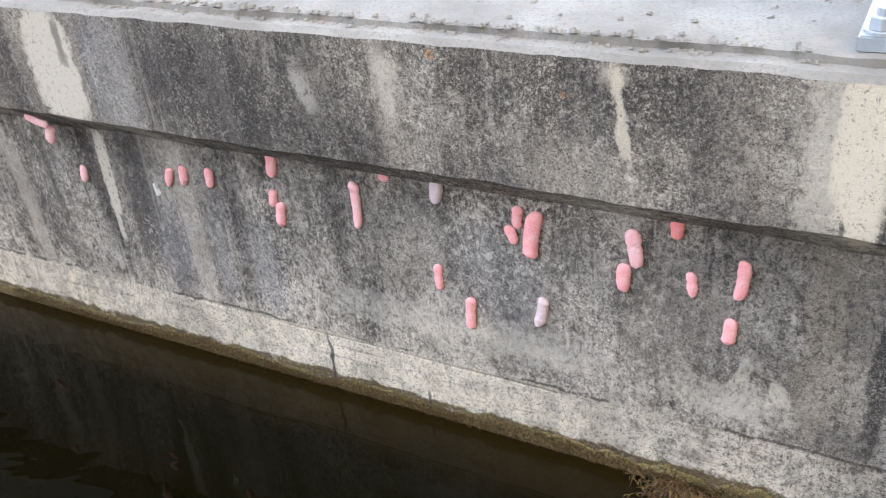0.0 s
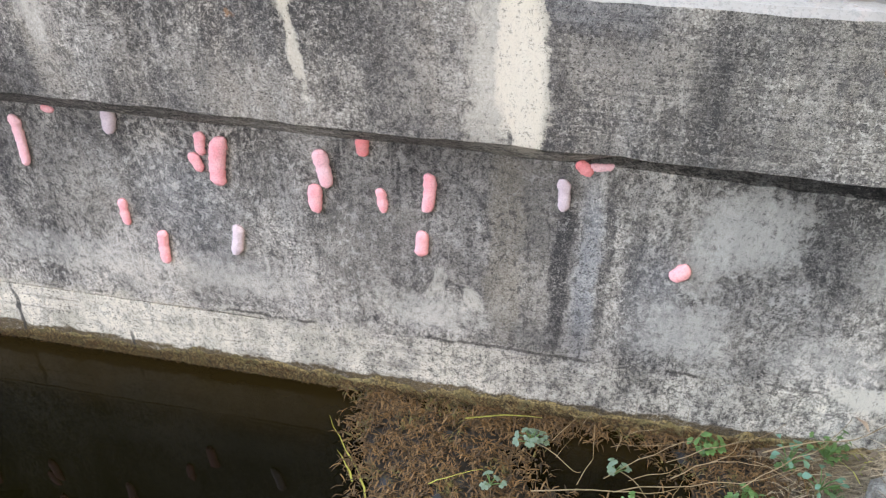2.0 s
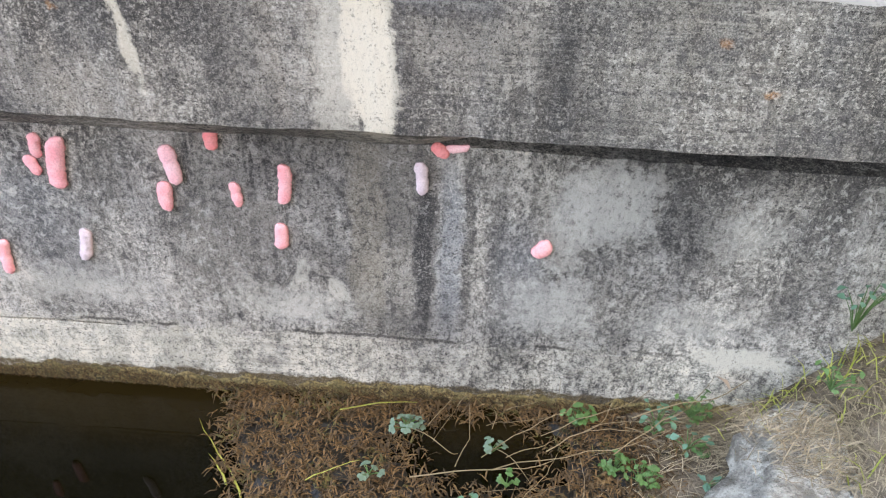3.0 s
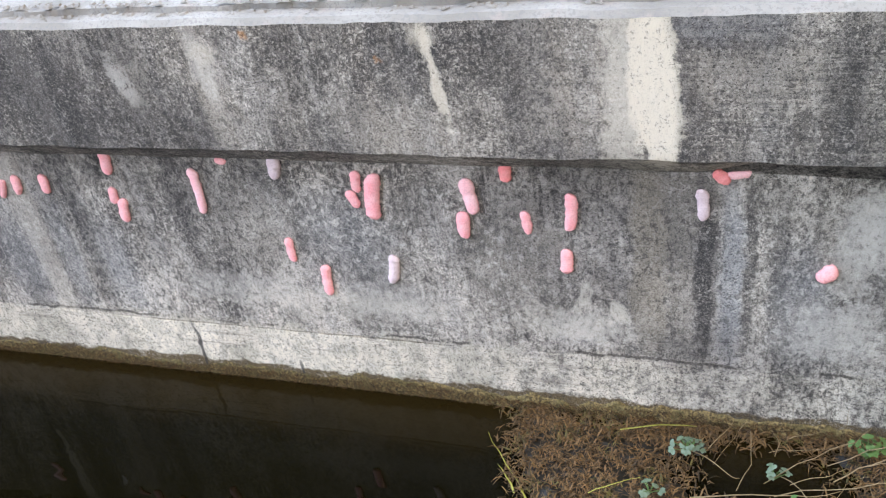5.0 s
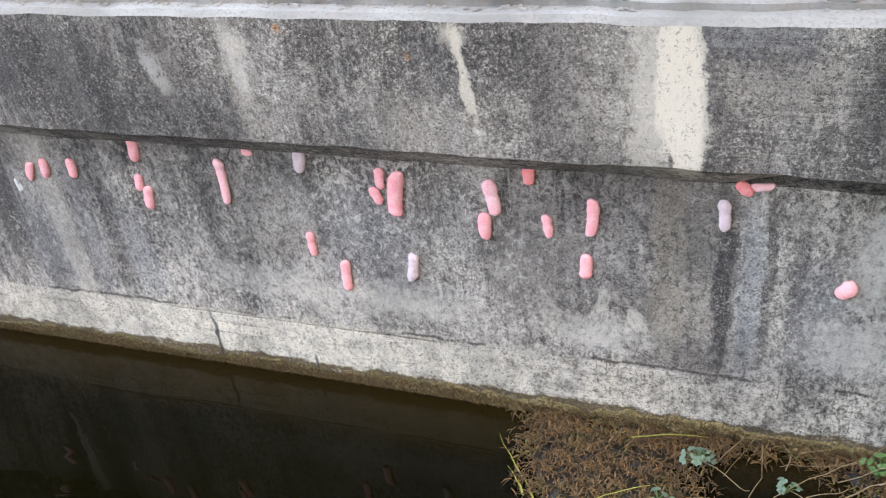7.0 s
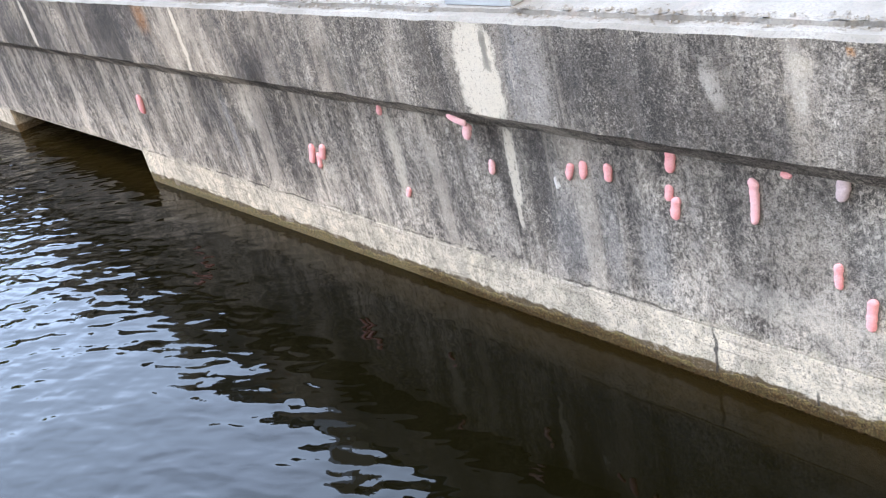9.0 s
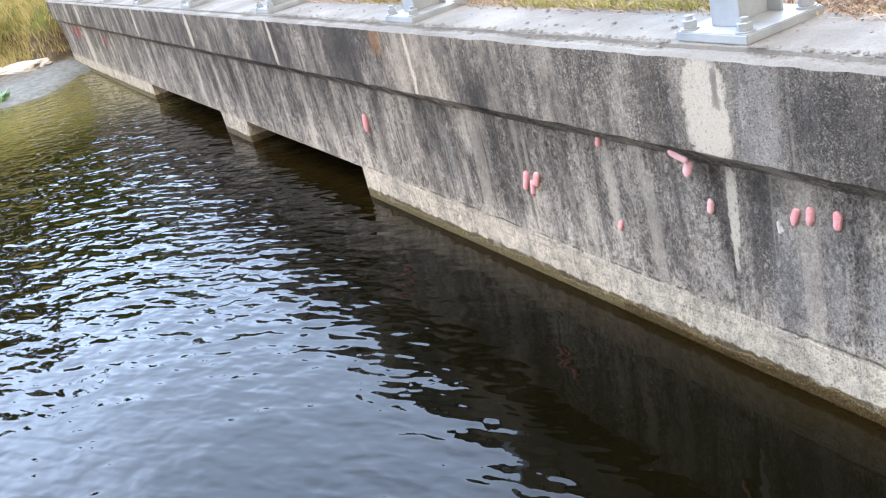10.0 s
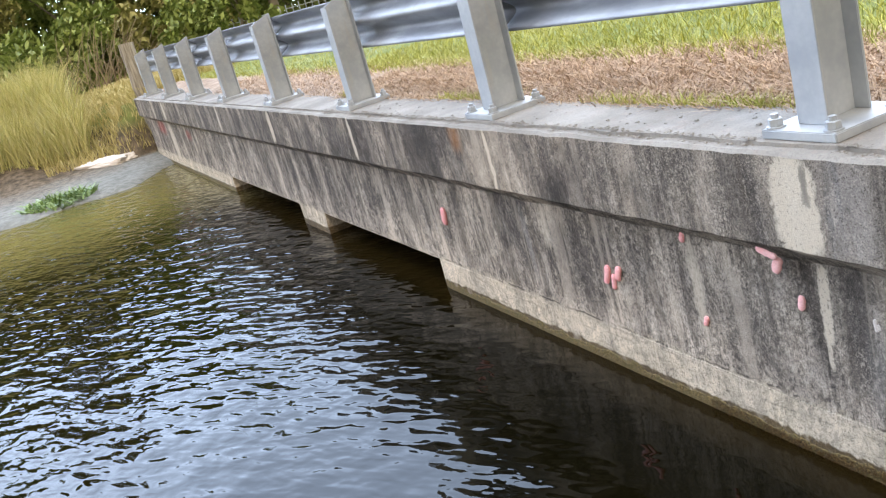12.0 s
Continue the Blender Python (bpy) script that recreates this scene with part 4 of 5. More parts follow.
egg_cluster(2.069, 0.432, 2.104, 0.460, 0.034, "c")
egg_cluster(0.218, 0.583, 0.203, 0.528, 0.028, "c")
egg_cluster(-0.097, 0.544, -0.110, 0.494, 0.027, "p")
egg_cluster(0.147, 0.530, 0.153, 0.492, 0.012, "w")
egg_cluster(0.156, 0.516, 0.160, 0.498, 0.010, "w")
egg_cluster(-1.090, 0.457, -1.121, 0.370, 0.036, "c")
egg_cluster(-1.011, 0.464, -1.038, 0.400, 0.034, "c")
egg_cluster(-1.062, 0.425, -1.074, 0.355, 0.030, "c")
egg_cluster(-0.589, 0.664, -0.606, 0.630, 0.026, "c")
egg_cluster(-0.546, 0.371, -0.562, 0.330, 0.024, "c")
egg_cluster(-0.190, 0.696, -0.112, 0.682, 0.022, "p", 0.052)
egg_cluster(-0.125, 0.672, -0.143, 0.617, 0.034, "p", 0.034)
egg_cluster(-2.552, 0.510, -2.584, 0.415, 0.050, "c")


# ---- floating mat of dead pondweed ----
rng = random.Random(11)


def mat_edge(y):
    return 1.40 - 0.30 * min(0, y + 0.02) * 1.0 + 0.03 * rough(1, y, 0, 9)


def mat_height(x, y):
    inside = smooth(0.0, 0.10, x - mat_edge(y)) * smooth(0.0, 0.05, -0.012 - y) * smooth(-0.72, -0.58, y + 0.05 * rough(x, 2, 0, 7))
    hollow = smooth(0.10, 0.30, math.hypot(x - 2.0, (y + 0.14) * 1.6))
    return -0.02 + inside * (0.012 + 0.028 * hollow + 0.012 * rough(x, y, 0, 12) + 0.010 * rough(x, y, 0, 35))


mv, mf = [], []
# bed sheet under the strands, coloured near-black to show as dark gaps
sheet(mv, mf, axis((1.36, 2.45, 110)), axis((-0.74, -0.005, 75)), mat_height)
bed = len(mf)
for _ in range(36000):
    x, y = rng.uniform(1.38, 2.42), -rng.random() ** 1.4 * 0.7 - 0.01
    if x < mat_edge(y) + rng.uniform(-0.01, 0.05) or (math.hypot(x - 2.0, (y + 0.14) * 1.6) < rng.uniform(0.1, 0.26)):
        continue
    if rough(x, y, 5, 24) + 0.5 * rough(x, y, 1, 60) > 0.10 and rng.random() < 0.8:
        continue
    a, l = rng.uniform(0, math.tau), rng.uniform(0.008, 0.032)
    w = rng.uniform(0.0006, 0.0020)
    z = max(0.006, mat_height(x, y)) + rng.uniform(-0.002, 0.010)
    dx, dy, dz = math.cos(a) * l, math.sin(a) * l, rng.uniform(-0.4, 0.5) * l
    nx, ny = -math.sin(a) * w, math.cos(a) * w
    q = len(mv)
    mv += [(x + nx, y + ny, z), (x - nx, y - ny, z), (x + dx * 0.5 - nx, y + dy * 0.5 - ny, z + abs(dz) * 0.7 + 0.002), (x + dx * 0.5 + nx, y + dy * 0.5 + ny, z + abs(dz) * 0.7 + 0.002), (x + dx, y + dy, z + dz * 0.6)]
    mf += [(q, q + 1, q + 2, q + 3), (q + 3, q + 2, q + 4)]
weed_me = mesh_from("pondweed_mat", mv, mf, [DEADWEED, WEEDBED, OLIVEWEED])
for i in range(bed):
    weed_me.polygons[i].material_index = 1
for poly in weed_me.polygons:
    if poly.index >= bed and rough(poly.center.x, poly.center.y, 3, 14) > 0.22 and poly.index % 3 == 0:
        poly.material_index = 2
thing("pondweed_mat", weed_me, "tangled mat of brown dead pondweed floating at the wall", "pondweed", kind="stuff")


def strip_leaf(name, pts, width, material, label, category, group=""):
    """A long flat blade through pts, slightly folded along its midrib."""
    verts, faces, n = [], [], len(pts)
    for i, p in enumerate(pts):
        p = Vector(p)
        d = (Vector(pts[min(i + 1, n - 1)]) - Vector(pts[max(i - 1, 0)])).normalized()
        s = d.cross(Vector((0, 0.25, 1))).normalized() * width * (1 - 0.85 * (i / (n - 1)) ** 2)
        verts += [tuple(p - s), tuple(p - Vector((0, 0, width * 0.4))), tuple(p + s), tuple(p - Vector((0, 0, width * 0.4 + 0.001)))]
    for i in range(n - 1):
        for k in range(4):
            q, w = i * 4 + k, i * 4 + (k + 1) % 4
            faces.append((q, w, w + 4, q + 4))
    return thing(name, mesh_from(name, verts, faces, material, True), label, category, group)


def curve_pts(a, b, lift, n=7, sway=0.0):
    a, b = Vector(a), Vector(b)
    out = []
    for i in range(n):
        t = i / (n - 1)
        p = a.lerp(b, t) + Vector((0, 0, lift * 4 * t * (1 - t)))
        p += Vector((sway * math.sin(3.0 * t), sway * math.cos(4.1 * t), 0))
        if 0 < i < n - 1:
            p += Vector((noise.noise(p * 40), noise.noise(p * 40 + Vector((7, 0, 0))), noise.noise(p * 40 + Vector((0, 9, 0))))) * 0.028 * (b - a).length
        out.append(p)
    return out


strip_leaf("reed_blade", curve_pts((1.54, -0.32, 0.012), (1.40, -0.096, 0.012), 0.004, 9, 0.012), 0.0022, REED, "yellow-green reed blade lying at the mat's edge", "reed", "reed blades")
strip_leaf("reed_blade", curve_pts((1.50, -0.275, 0.014), (1.445, -0.19, 0.014), 0.006, 8, 0.008), 0.0022, REED, "yellow-green reed blade lying at the mat's edge", "reed", "reed blades")
strip_leaf("reed_blade", curve_pts((1.70, -0.085, 0.05), (1.86, -0.055, 0.055), 0.006), 0.0028, REED, "bright yellow-green reed blade lying on dead weed", "reed", "reed blades")
strip_leaf("reed_blade", curve_pts((1.66, -0.27, 0.05), (1.76, -0.22, 0.06), 0.006), 0.0018, REED, "thin olive reed blade lying on dead weed", "reed", "reed blades")


def dry_stem(a, b, lift, r, sway=0.02):
    v, f = [], []
    tube(v, f, curve_pts(a, b, lift, 9, sway), r * 0.36, r * 0.18, 5)
    return thing("dry_stem", mesh_from("dry_stem", v, f, STEM, True), "straw-coloured dead plant stem trailing over the weed", "stem", "dead stems")


dry_stem((1.86, -0.25, 0.03), (2.14, -0.17, 0.05), 0.015, 0.0042)
dry_stem((2.13, -0.18, 0.05), (2.26, -0.05, 0.10), 0.01, 0.0040)
dry_stem((2.00, -0.19, 0.03), (2.20, -0.03, 0.09), 0.03, 0.0030)
dry_stem((1.84, -0.14, 0.05), (1.95, -0.16, 0.04), 0.004, 0.0035)
dry_stem((2.02, -0.22, 0.03), (2.36, -0.13, 0.12), 0.01, 0.0035)
dry_stem((2.12, -0.14, 0.05), (2.34, -0.03, 0.13), 0.02, 0.0028)
dry_stem((2.26, -0.20, 0.08), (2.46, -0.02, 0.16), 0.02, 0.0035)
dry_stem((2.30, -0.12, 0.10), (2.52, -0.04, 0.18), 0.012, 0.0045)
dry_stem((2.05, -0.012, 0.02), (2.052, -0.018, 0.10), 0.0, 0.0018, 0.002)
dry_stem((2.155, -0.012, 0.02), (2.158, -0.02, 0.12), 0.0, 0.0018, 0.002)


rng = random.Random(52)
for i in range(34):
    x, y = rng.uniform(1.85, 2.5), rng.uniform(-0.38, -0.03)
    a, l = rng.gauss(0.5, 0.8), rng.uniform(0.06, 0.22)
    z0, z1 = max(0.02, front_height(x, y)) + 0.02, max(0.02, front_height(x + math.cos(a) * l, min(-0.02, y + math.sin(a) * l))) + 0.025
    dry_stem((x, y, z0), (x + math.cos(a) * l, min(-0.02, y + math.sin(a) * l), z1), rng.uniform(0.0, 0.02), rng.uniform(0.0012, 0.0034), rng.uniform(0.002, 0.015))


# ---- plants and stones on the near bank ----
def leaf_mesh(name, long, wide, material, lobes=3):
    """A leaf of broad toothed leaflets, a little cupped."""
    verts, faces = [], []
    for j in range(lobes):
        a = (j - (lobes - 1) / 2) * 0.95
        c, s = math.cos(a), math.sin(a)
        q = len(verts)
        for t, w in ((0.0, 0.06), (0.3, 0.75), (0.55, 1.0), (0.8, 0.7), (1.0, 0.05)):
            for k, e in ((-1, 1.0), (0, 0.0), (1, 1.0)):
                u, v = t * long, k * w * wide * 0.5 * (1 + 0.15 * math.sin(17 * t + k))
                verts.append((u * c - v * s, u * s + v * c, 0.18 * long * t * (1 - t) + 0.12 * wide * e * w - 0.10 * long * t * t))
        for i in range(4):
            for k in range(2):
                b = q + i * 3 + k
                faces.append((b, b + 1, b + 4, b + 3))
    return mesh_from(name, verts, faces, material, True)


LEAF = leaf_mesh("leaf", 0.013, 0.010, WEED)
SMALL_LEAF = leaf_mesh("leaf", 0.009, 0.007, WEED)
PALE_LEAF = leaf_mesh("leaf", 0.011, 0.009, PALE_WEED, 3)
BROAD_LEAF = leaf_mesh("leaf", 0.017, 0.013, BLUE_WEED, 1)


def weed_plant(x, y, z, leaf, count, spread, tall, label, seed):
    rng = random.Random(seed)
    plant = thing("weed_plant", None, label, "weed", "weeds at the wall")
    plant.location = (x, y, z)
    count = round(count * 1.7)
    for i in range(count):
        a = math.tau * (2.4 * i + rng.uniform(-0.3, 0.3)) / count
        r, h = spread * rng.uniform(0.2, 1.0), tall * rng.uniform(0.45, 1.0)
        tip = Vector((r * math.cos(a), r * math.sin(a) * 0.8, h))
        v, f = [], []
        tube(v, f, [(0, 0, 0), tip * 0.5 + Vector((0, 0, 0.15 * h)), tip], 0.0014, 0.0009, 4)
        part("stem", mesh_from("stem", v, f, WEED), plant)
        lf = part("leaf", leaf, plant)
        lf.matrix_basis = Matrix.Translation(tip) @ Euler((rng.uniform(-0.5, 0.2), rng.uniform(-0.3, 0.5), a + rng.uniform(-0.4, 0.4))).to_matrix().to_4x4() @ Matrix.Scale(rng.uniform(0.75, 1.2), 4)
    return plant


weed_plant(2.196, -0.075, 0.035, LEAF, 9, 0.030, 0.055, "fresh green lobed weed growing at the waterline", 1)
weed_plant(2.357, -0.085, 0.055, BROAD_LEAF, 8, 0.036, 0.055, "blue-green broad-leaved weed against the wall", 2)
weed_plant(2.424, -0.075, 0.085, SMALL_LEAF, 10, 0.045, 0.055, "green leafy weed on the dry bank", 3)
weed_plant(2.317, -0.195, 0.02, SMALL_LEAF, 8, 0.030, 0.045, "green leafy weed on the dry bank", 4)
weed_plant(2.269, -0.172, 0.015, LEAF, 6, 0.026, 0.045, "green leafy weed on the muddy bank", 5)
weed_plant(1.845, -0.125, 0.05, PALE_LEAF, 9, 0.030, 0.030, "pale grey-green weed rooted in dead pondweed", 6)
weed_plant(2.02, -0.155, 0.03, PALE_LEAF, 4, 0.025, 0.035, "pale green seedling in dead pondweed", 7)
weed_plant(1.78, -0.24, 0.04, PALE_LEAF, 4, 0.022, 0.025, "pale green seedling in dead pondweed", 8)
weed_plant(2.05, -0.24, 0.03, SMALL_LEAF, 6, 0.035, 0.04, "green seedling in dead pondweed", 9)
weed_plant(1.98, -0.30, 0.03, BROAD_LEAF, 6, 0.035, 0.04, "dark green broad-leaved weed in the shallows", 10)
weed_plant(2.412, -0.138, 0.06, BROAD_LEAF, 6, 0.035, 0.05, "blue-green broad-leaved weed against the wall", 12)
weed_plant(2.685, -0.05, 0.33, BROAD_LEAF, 8, 0.05, 0.13, "green climbing weed against the concrete", 13)
weed_plant(2.62, -0.18, 0.30, SMALL_LEAF, 8, 0.05, 0.06, "green leafy weed on the dry bank", 14)

rng = random.Random(90)
for i in range(6):
    x, y = rng.uniform(2.26, 2.6), rng.uniform(-0.24, -0.03)
    weed_plant(x, y, max(0.03, front_height(x, y)), rng.choice((SMALL_LEAF, SMALL_LEAF, LEAF, BROAD_LEAF)), rng.randint(3, 5), rng.uniform(0.012, 0.028), rng.uniform(0.02, 0.045), "small dark green weed among straw on the bank", 300 + i)

# dry grass and litter over the bank
rng = random.Random(21)
bv, bf = [], []
for _ in range(34000):
    x, y = rng.uniform(2.20, 3.0), -rng.random() * 0.62 + 0.0
    if rng.random() > smooth(2.36, 2.56, x + 0.8 * min(0, y + 0.12)) * 0.92 + 0.07:
        continue
    h = max(front_height(x, y), 0.205 if 2.45 < x and -0.33 < y < -0.16 and rng.random() < 0.5 else 0)
    a, l = rng.gauss(0.5, 1.3), rng.uniform(0.015, 0.075)
    up = rng.uniform(0.0, 0.55)
    root = Vector((x, min(y, -0.02), h))
    tip = root + Vector((math.cos(a) * l, math.sin(a) * l * 0.7 if y < -0.12 else -abs(math.sin(a)) * l * 0.6, up * l - 0.01))
    w = rng.uniform(0.0004, 0.0010)
    s = Vector((-math.sin(a) * w, math.cos(a) * w, 0))
    mid = root.lerp(tip, 0.55) + Vector((0, 0, l * 0.15))
    q = len(bv)
    bv += [tuple(root - s), tuple(root + s), tuple(mid + s), tuple(mid - s), tuple(tip)]
    bf += [(q, q + 1, q + 2, q + 3), (q + 3, q + 2, q + 4)]
thing("dry_grass", mesh_from("dry_grass", bv, bf, STRAW), "straw-coloured dry grass litter on the bank", "grass", kind="stuff")
gv2, gf2 = [], []
for _ in range(420):
    x, y = rng.uniform(2.5, 3.2), -rng.random() ** 2 * 0.4 - 0.02
    blade(gv2, gf2, (x, y, front_height(x, y)), (rng.uniform(-0.08, 0.05), rng.uniform(-0.06, 0.01), 0), rng.uniform(0.03, 0.12), 0.0016, rng)
thing("bank_grass", mesh_from("bank_grass", gv2, gf2, TURF), "sparse green grass on the bank by the wall", "grass", kind="stuff")


def stone(name, centre, size, seed, material, label, flat=0.5, turn=0.0):
    bm = bmesh.new()
    bmesh.ops.create_icosphere(bm, subdivisions=5, radius=1.0)
    for v in bm.verts:
        c = v.co
        m = max(abs(c.x), abs(c.y), abs(c.z))
        c = c.lerp(c / m * 0.85, 0.65)
        k = 1 + 0.14 * noise.noise(c * 1.6 + Vector((seed, 0, 0))) + 0.06 * noise.noise(c * 5 + Vector((0, seed, 0))) + 0.04 * noise.noise(c * 13) + 0.022 * noise.noise(c * 30)
        v.co = Vector((c.x * size[0] * k, c.y * size[1] * k, c.z * size[2] * k))
    ob = thing(name, bm_mesh(name, bm, material, True), label, "stone")
    ob.matrix_basis = pose(*centre, 0, 0, turn)
    return ob


stone("bank_rock", (2.90, -0.42, 0.10), (0.50, 0.27, 0.110), 2, ROCK, "rough pale grey limestone block on the bank", turn=-18)
SHORE_STONE = two_tone("bleached_stone", (0.56, 0.50, 0.45), (0.72, 0.67, 0.61), 0.9, 0.0, 14.0)
stone("shore_slab", (-14.25, -0.80, 0.13), (0.62, 0.30, 0.09), 5, SHORE_STONE, "flat pale stone slab on the far shore", turn=40)

# curled dead leaf against the wall
dl = thing("dead_leaf", leaf_mesh("dead_leaf", 0.045, 0.035, two_tone("dead_leaf", (0.30, 0.23, 0.16), (0.50, 0.41, 0.33)), 1), "curled pale dead leaf resting on weeds", "leaf")
dl.matrix_basis = pose(2.505, -0.03, 0.125, 35, -20, 130)


# ---- verge behind the wall ----
def scatter_blades(name, count, spot, size, width, lean, material, label, seed):
    rng = random.Random(seed)
    v, f = [], []
    for _ in range(count):
        x, y = spot(rng)
        h = rng.uniform(*size)
        blade(v, f, (x, y, verge_height(x, y) - 0.004), (rng.gauss(0, lean) * h, rng.gauss(0, lean) * h, 0), h, width * rng.uniform(0.6, 1.3), rng)
    thing(name, mesh_from(name, v, f, material), label, "grass", kind="stuff")


def thatch_spot(rng):
    return rng.uniform(-9, 2.8) if rng.random() < 0.35 else rng.uniform(-4.5, 0.9), rng.uniform(0.21, 0.93)


def turf_spot(rng):
    y = 0.80 + rng.random() ** 1.8 * 4.5
    return rng.uniform(-14, 3) if rng.random() < 0.4 else rng.uniform(-6, 1.0), y + 0.06 * rng.gauss(0, 1)


def tuft_spot(rng):
    k = rng.choice((-0.42, -0.75, -1.15, -2.05, -2.55, -4.2, 0.9, 1.4))
    return k + rng.gauss(0, 0.13), 0.232 + abs(rng.gauss(0, 0.022))


scatter_blades("thatch", 42000, thatch_spot, (0.012, 0.045), 0.0026, 1.7, THATCH, "pinkish-brown dead grass thatch along the beam", 31)
scatter_blades("turf", 52000, turf_spot, (0.025, 0.07), 0.0024, 0.7, TURF, "mown yellow-green grass on the road verge", 32)
scatter_blades("grass_tufts", 2000, tuft_spot, (0.020, 0.065), 0.0020, 0.7, TURF, "short green tufts against the concrete edge", 33)

# loose chips on the deck
rng = random.Random(5)
cv, cf = [], []
for _ in range(2600):
    x, y = rng.uniform(-4, 2.6), rng.uniform(-0.04, 0.24) if rng.random() < 0.15 else rng.gauss(-0.043, 0.011)
    if abs((x - POST_X + SPACING / 2) % SPACING - SPACING / 2) < 0.14 or y < -0.075:
        continue
    s, z = 0.0015 + 0.0065 * rng.random() ** 2.5, 1.006 if y < -0.045 else 1.021
    q = len(cv)
    for dx, dy, dz in ((-1, -1, 0), (1, -0.8, 0), (0.8, 1, 0), (-1, 0.9, 0), (-0.5, -0.4, 0.8), (0.5, -0.4, 0.7), (0.4, 0.5, 0.9), (-0.5, 0.4, 0.7)):
        cv.append((x + dx * s * rng.uniform(0.7, 1.2), y + dy * s * rng.uniform(0.7, 1.2), z + dz * s * 0.7))
    cf += [(q, q + 1, q + 5, q + 4), (q + 1, q + 2, q + 6, q + 5), (q + 2, q + 3, q + 7, q + 6), (q + 3, q, q + 4, q + 7), (q + 4, q + 5, q + 6, q + 7)]
thing("concrete_chips", mesh_from("concrete_chips", cv, cf, TOPPING), "loose pale concrete chips on the beam", "rubble", kind="stuff")


# ---- far shore ----
rng = random.Random(41)
v, f = [], []
for _ in range(46000):
    x = rng.uniform(-22, -13.6)
    y = -0.6 - rng.random() ** 1.2 * 6.5
    if y > -0.80 + 0.02 * (x + 13.5) + 0.3 * rough(x, y, 0, 1.1) or x > -14.9 - 0.35 * max(0, -y - 1.6) ** 1.2 + 0.4 * rough(x, y, 3, 1.5):
        continue
    h = rng.uniform(0.6, 1.35) * (0.8 + 0.4 * rough(x, y, 7, 0.9))
    blade(v, f, (x, y, front_height(x, y)), (rng.gauss(0.05, 0.34) * h, rng.gauss(0.0, 0.34) * h, 0), h, 0.0055, rng)
thing("tall_grass", mesh_from("tall_grass", v, f, TALL), "tall yellow-green seeding grass on the far bank", "grass", kind="stuff")
v, f = [], []
for _ in range(26000):
    x, y = rng.uniform(-21, -13.7), rng.uniform(-1.7, 2.0)
    z = front_height(x, y) if y < 0.1 else verge_height(x, y)
    if z < 0.16:
        continue
    h = rng.uniform(0.05, 0.20)
    blade(v, f, (x, y, z), (rng.gauss(0, 0.4) * h, rng.gauss(0, 0.4) * h, 0), h, 0.007, rng)
thing("bank_turf", mesh_from("bank_turf", v, f, DRYTURF), "short green and straw grass beside the far post", "grass", kind="stuff")

# green water plant on the mud
v, f = [], []
for _ in range(620):
    a, r = rng.uniform(0, math.tau), math.sqrt(rng.random())
    x, y = -11.75 + 0.40 * r * math.cos(a), -1.68 + 0.50 * r * math.sin(a)
    h = rng.uniform(0.04, 0.22) * (1.1 - 0.6 * r) * (0.7 + 0.9 * abs(rough(x, y, 2, 5)))
    blade(v, f, (x, y, max(0.0, front_height(x, y))), (rng.gauss(0, 0.12), rng.gauss(0, 0.12), 0), h, 0.013, rng)
thing("water_plant", mesh_from("water_plant", v, f, two_tone("water_plant", (0.06, 0.12, 0.025), (0.25, 0.34, 0.12), 0.5, 0.1)), "bright green low plant growing on the muddy shore", "plant")

bm = bmesh.new()
bmesh.ops.create_cone(bm, cap_ends=True, segments=14, radius1=0.135, radius2=0.125, depth=1.9, matrix=Matrix.Translation((0, 0, 0.35)))
bmesh.ops.subdivide_edges(bm, edges=[e for e in bm.edges if abs(e.verts[0].co.z - e.verts[1].co.z) > 1], cuts=10)
for w in bm.verts:
    w.co += Vector((noise.noise(w.co * 6), noise.noise(w.co * 6 + Vector((5, 0, 0))), 0.4 * noise.noise(w.co * 9))) * 0.018
tp = thing("timber_post", bm_mesh("timber_post", bm, WOOD), "weathered round timber post at the beam's end", "post")
tp.matrix_basis = pose(-14.1, 0.135, 0.55, 0, -2, 0)


def leaf_cloud(v, f, centre, radius, count, size, rng):
    for _ in range(count):
        d = Vector((rng.gauss(0, 1), rng.gauss(0, 1), rng.gauss(0, 0.8))).normalized() * radius * rng.random() ** 0.45
        p = Vector(centre) + d
        n1 = Vector((rng.gauss(0, 1), rng.gauss(0, 1), rng.gauss(0, 1))).normalized()
        n2 = n1.orthogonal().normalized()
        s = size * rng.uniform(0.6, 1.4)
        q = len(v)
        v += [tuple(p - n1 * s), tuple(p + n2 * s * 0.45), tuple(p + n1 * s), tuple(p - n2 * s * 0.45)]
        f += [(q, q + 1, q + 2, q + 3)]


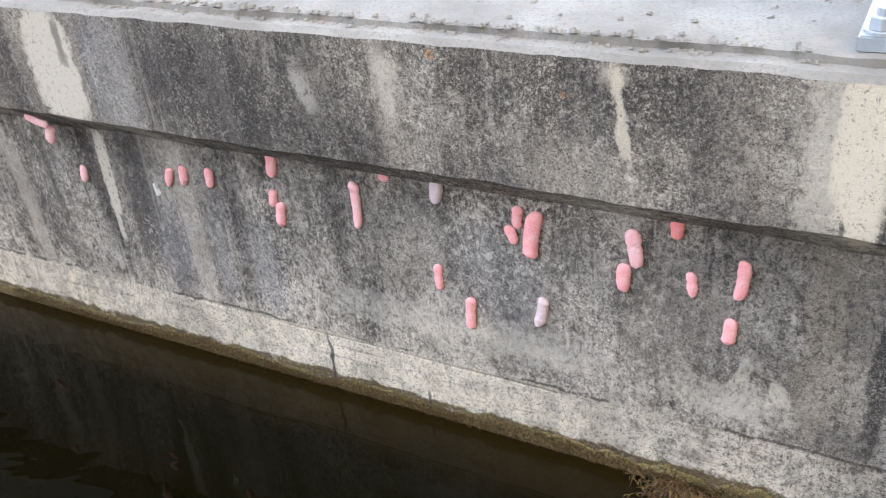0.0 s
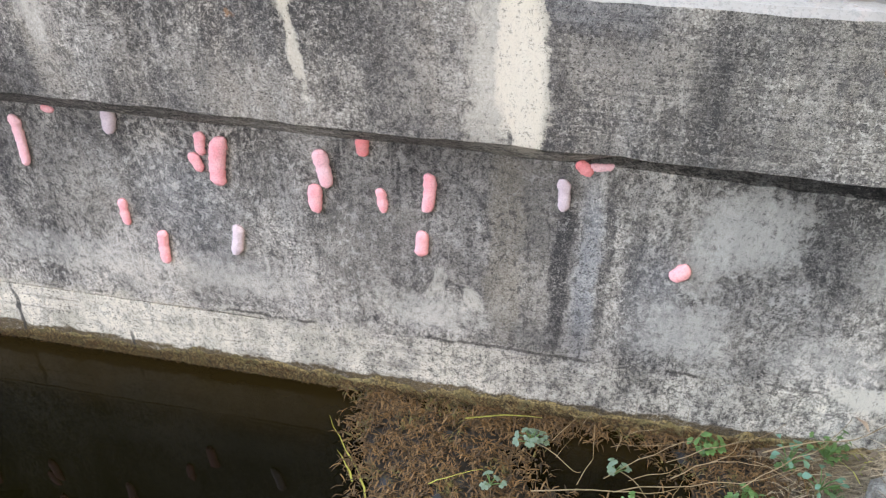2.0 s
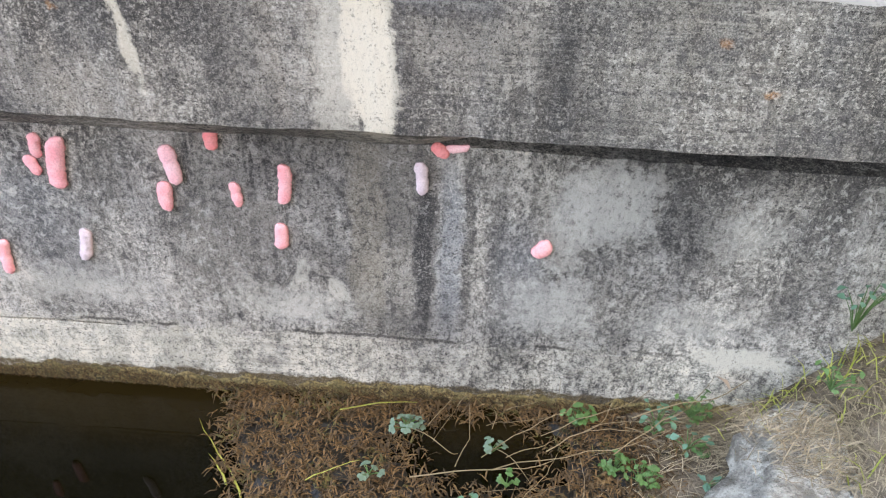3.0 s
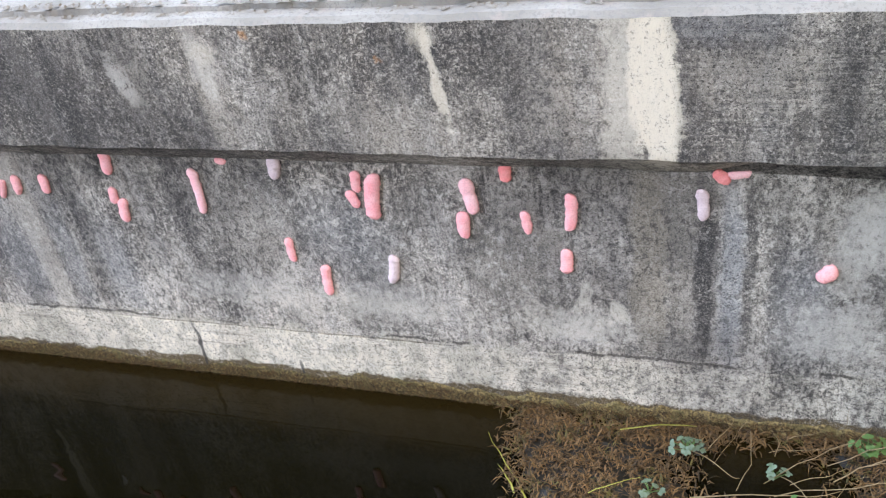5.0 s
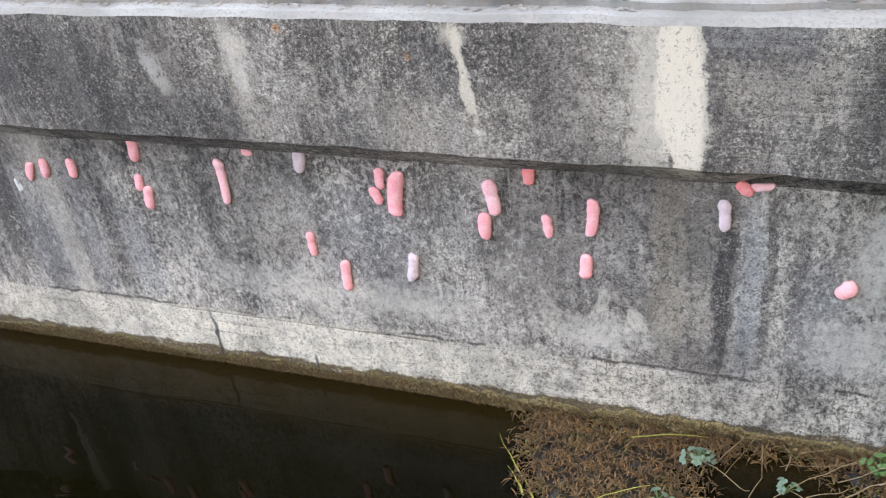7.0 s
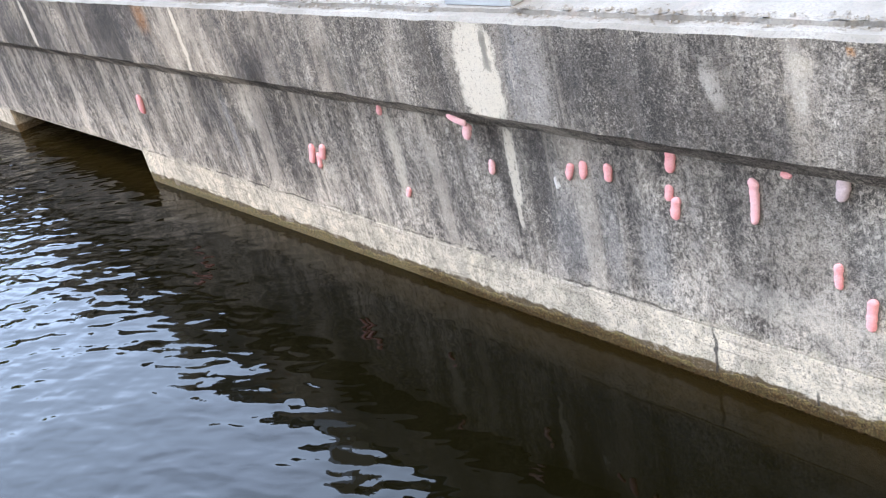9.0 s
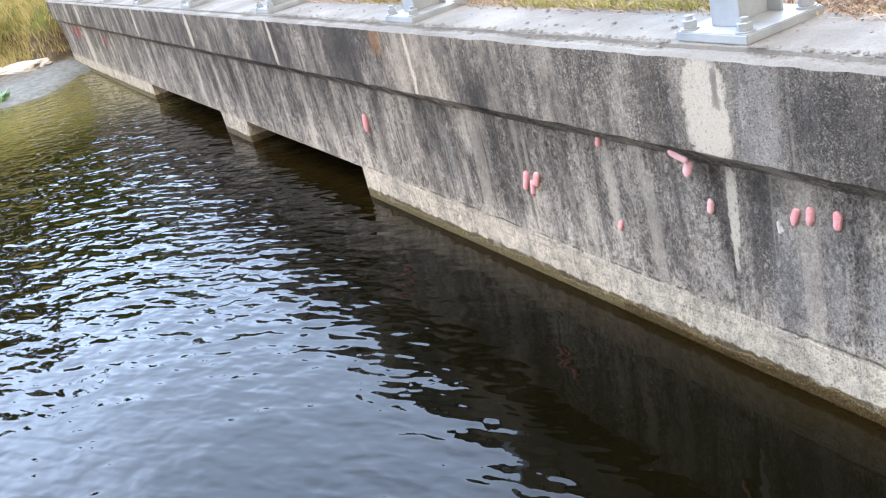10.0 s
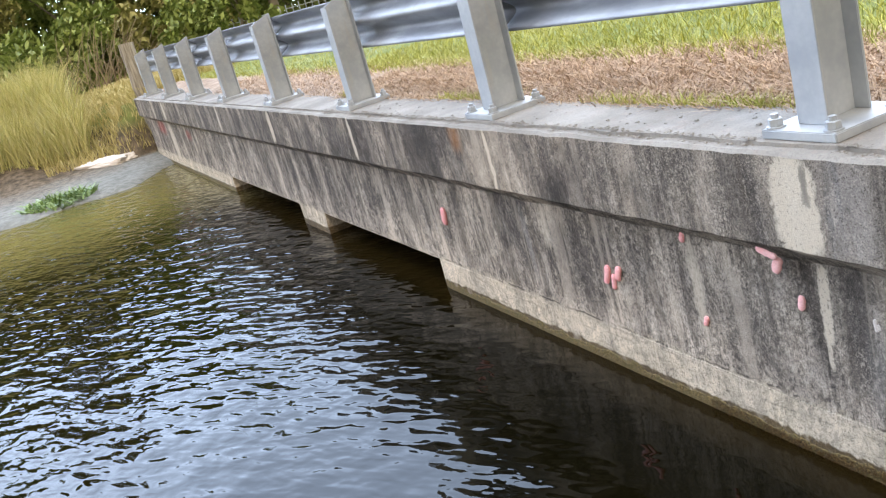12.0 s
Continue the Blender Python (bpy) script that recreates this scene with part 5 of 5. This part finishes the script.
def tree(x, y, tall, wide, seed, leafy, label, clumps=70, name="tree"):
    """Tapered trunk with forking limbs and a ragged crown of leaf clumps down to the ground."""
    rng = random.Random(seed)
    t = thing(name, None, label, name, "far trees")
    t.location = (x, y, 0.9)
    v, f = [], []
    top = Vector((rng.uniform(-0.5, 0.5), rng.uniform(-0.5, 0.5), tall * 0.75))
    tube(v, f, [(0, 0, -0.3), top * 0.35 + Vector((0.1, -0.1, 0)), top * 0.7, top], tall * 0.022, tall * 0.006, 8)
    ends = []
    for i in range(9):
        k = rng.uniform(0.2, 0.9)
        a = rng.uniform(0, math.tau)
        end = top * k + Vector((math.cos(a) * wide * 0.7, math.sin(a) * wide * 0.7, rng.uniform(0.1, 0.3) * tall))
        tube(v, f, [top * k, top * k + (end - top * k) * 0.5 + Vector((0, 0, 0.2)), end], tall * 0.008, tall * 0.002, 5)
        ends.append(end)
    part("trunk", mesh_from("trunk", v, f, BARK, True), t)
    v, f = [], []
    for i in range(clumps):
        a, r = rng.uniform(0, math.tau), wide * math.sqrt(rng.random())
        h = tall * rng.uniform(0.05, 1.0)
        r *= 1.0 if h < tall * 0.6 else 1.6 * (1.05 - h / tall)
        leaf_cloud(v, f, (math.cos(a) * r, math.sin(a) * r, h), wide * rng.uniform(0.18, 0.36), 170, 0.10, rng)
    for e in ends:
        leaf_cloud(v, f, e, wide * 0.3, 70, 0.11, rng)
    part("crown", mesh_from("crown", v, f, leafy), t)


rng = random.Random(77)
for i in range(24):
    y = -9 + 1.6 * i
    x = -27 - rng.uniform(0, 5) - 0.3 * abs(y)
    tree(x, y, rng.uniform(6.0, 9.0), rng.uniform(1.7, 2.5), 100 + i, FOLIAGE if i % 4 else BUSH, "dense dark green tree in the thicket" if i % 4 else "olive-green tree in the thicket")
for i in range(9):
    y = -6.5 + 1.35 * i
    tree(-23.5 - rng.uniform(0, 1.5), y, rng.uniform(1.6, 2.8), rng.uniform(0.9, 1.3), 200 + i, BUSH if i % 3 == 0 else FOLIAGE, "low ragged green shrub before the thicket", 26, "shrub")

for i in range(16):
    tree(-37 - rng.uniform(0, 4), -14 + 3.1 * i, rng.uniform(9, 12), rng.uniform(2.8, 3.6), 300 + i, FOLIAGE, "tall dark green tree behind the thicket", 90)

# bare dry twigs before the thicket
v, f = [], []
for _ in range(70):
    a = Vector((-22.3, rng.gauss(0.3, 0.55), 0.95))
    b = a + Vector((rng.gauss(0, 0.3), rng.gauss(0.35, 0.5), rng.uniform(0.7, 1.7)))
    tube(v, f, curve_pts(a, b, 0.08, 5, 0.05), 0.016, 0.005, 4)
thing("dry_brush", mesh_from("dry_brush", v, f, STRAW), "bare straw-coloured brush before the thicket", "brush", kind="stuff")

# pale railing far across the verge
fence = thing("far_fence", None, "thin pale metal railing far across the grass", "fence")
fence.location = (-25.0, 5.2, 0.95)
fence.scale = (1, 1, 0.7)
part("rail", box_mesh("rail", (-0.02, -2.4, 1.06), (0.02, 3.0, 1.09), STEEL, 0.0), fence)
part("rail", box_mesh("rail", (-0.02, -2.4, 0.20), (0.02, 3.0, 0.24), STEEL, 0.0), fence)
slat = box_mesh("slat", (-0.012, -0.012, -0.1), (0.012, 0.012, 1.25), STEEL, 0.0)
for i in range(28):
    part("slat", slat, fence).location = (0.04, -2.4 + 0.2 * i, 0)

# short fringe of sodden weed on the moss
rng = random.Random(61)
v, f = [], []
for _ in range(5200):
    x = rng.uniform(-0.6, 2.35)
    z = rng.uniform(0.0, 0.045) * (0.9 + 0.5 * rough(x, 0, 0, 3))
    a, l, w = rng.uniform(-2.9, -0.2), rng.uniform(0.005, 0.014), rng.uniform(0.0006, 0.0013)
    o = Vector((x, -0.008 - 0.004 * smooth(0.8, 1.6, x), z))
    e = o + Vector((math.cos(a) * l, -rng.uniform(0.001, 0.006), math.sin(a) * l * 0.6))
    q = len(v)
    v += [tuple(o + Vector((w, 0, w))), tuple(o - Vector((w, 0, w))), tuple(e - Vector((0, 0, w))), tuple(e + Vector((0, 0, w)))]
    f += [(q, q + 1, q + 2, q + 3)]
thing("moss_fringe", mesh_from("moss_fringe", v, f, DEADWEED), "brown sodden weed fringe hanging on the moss", "moss", kind="stuff")
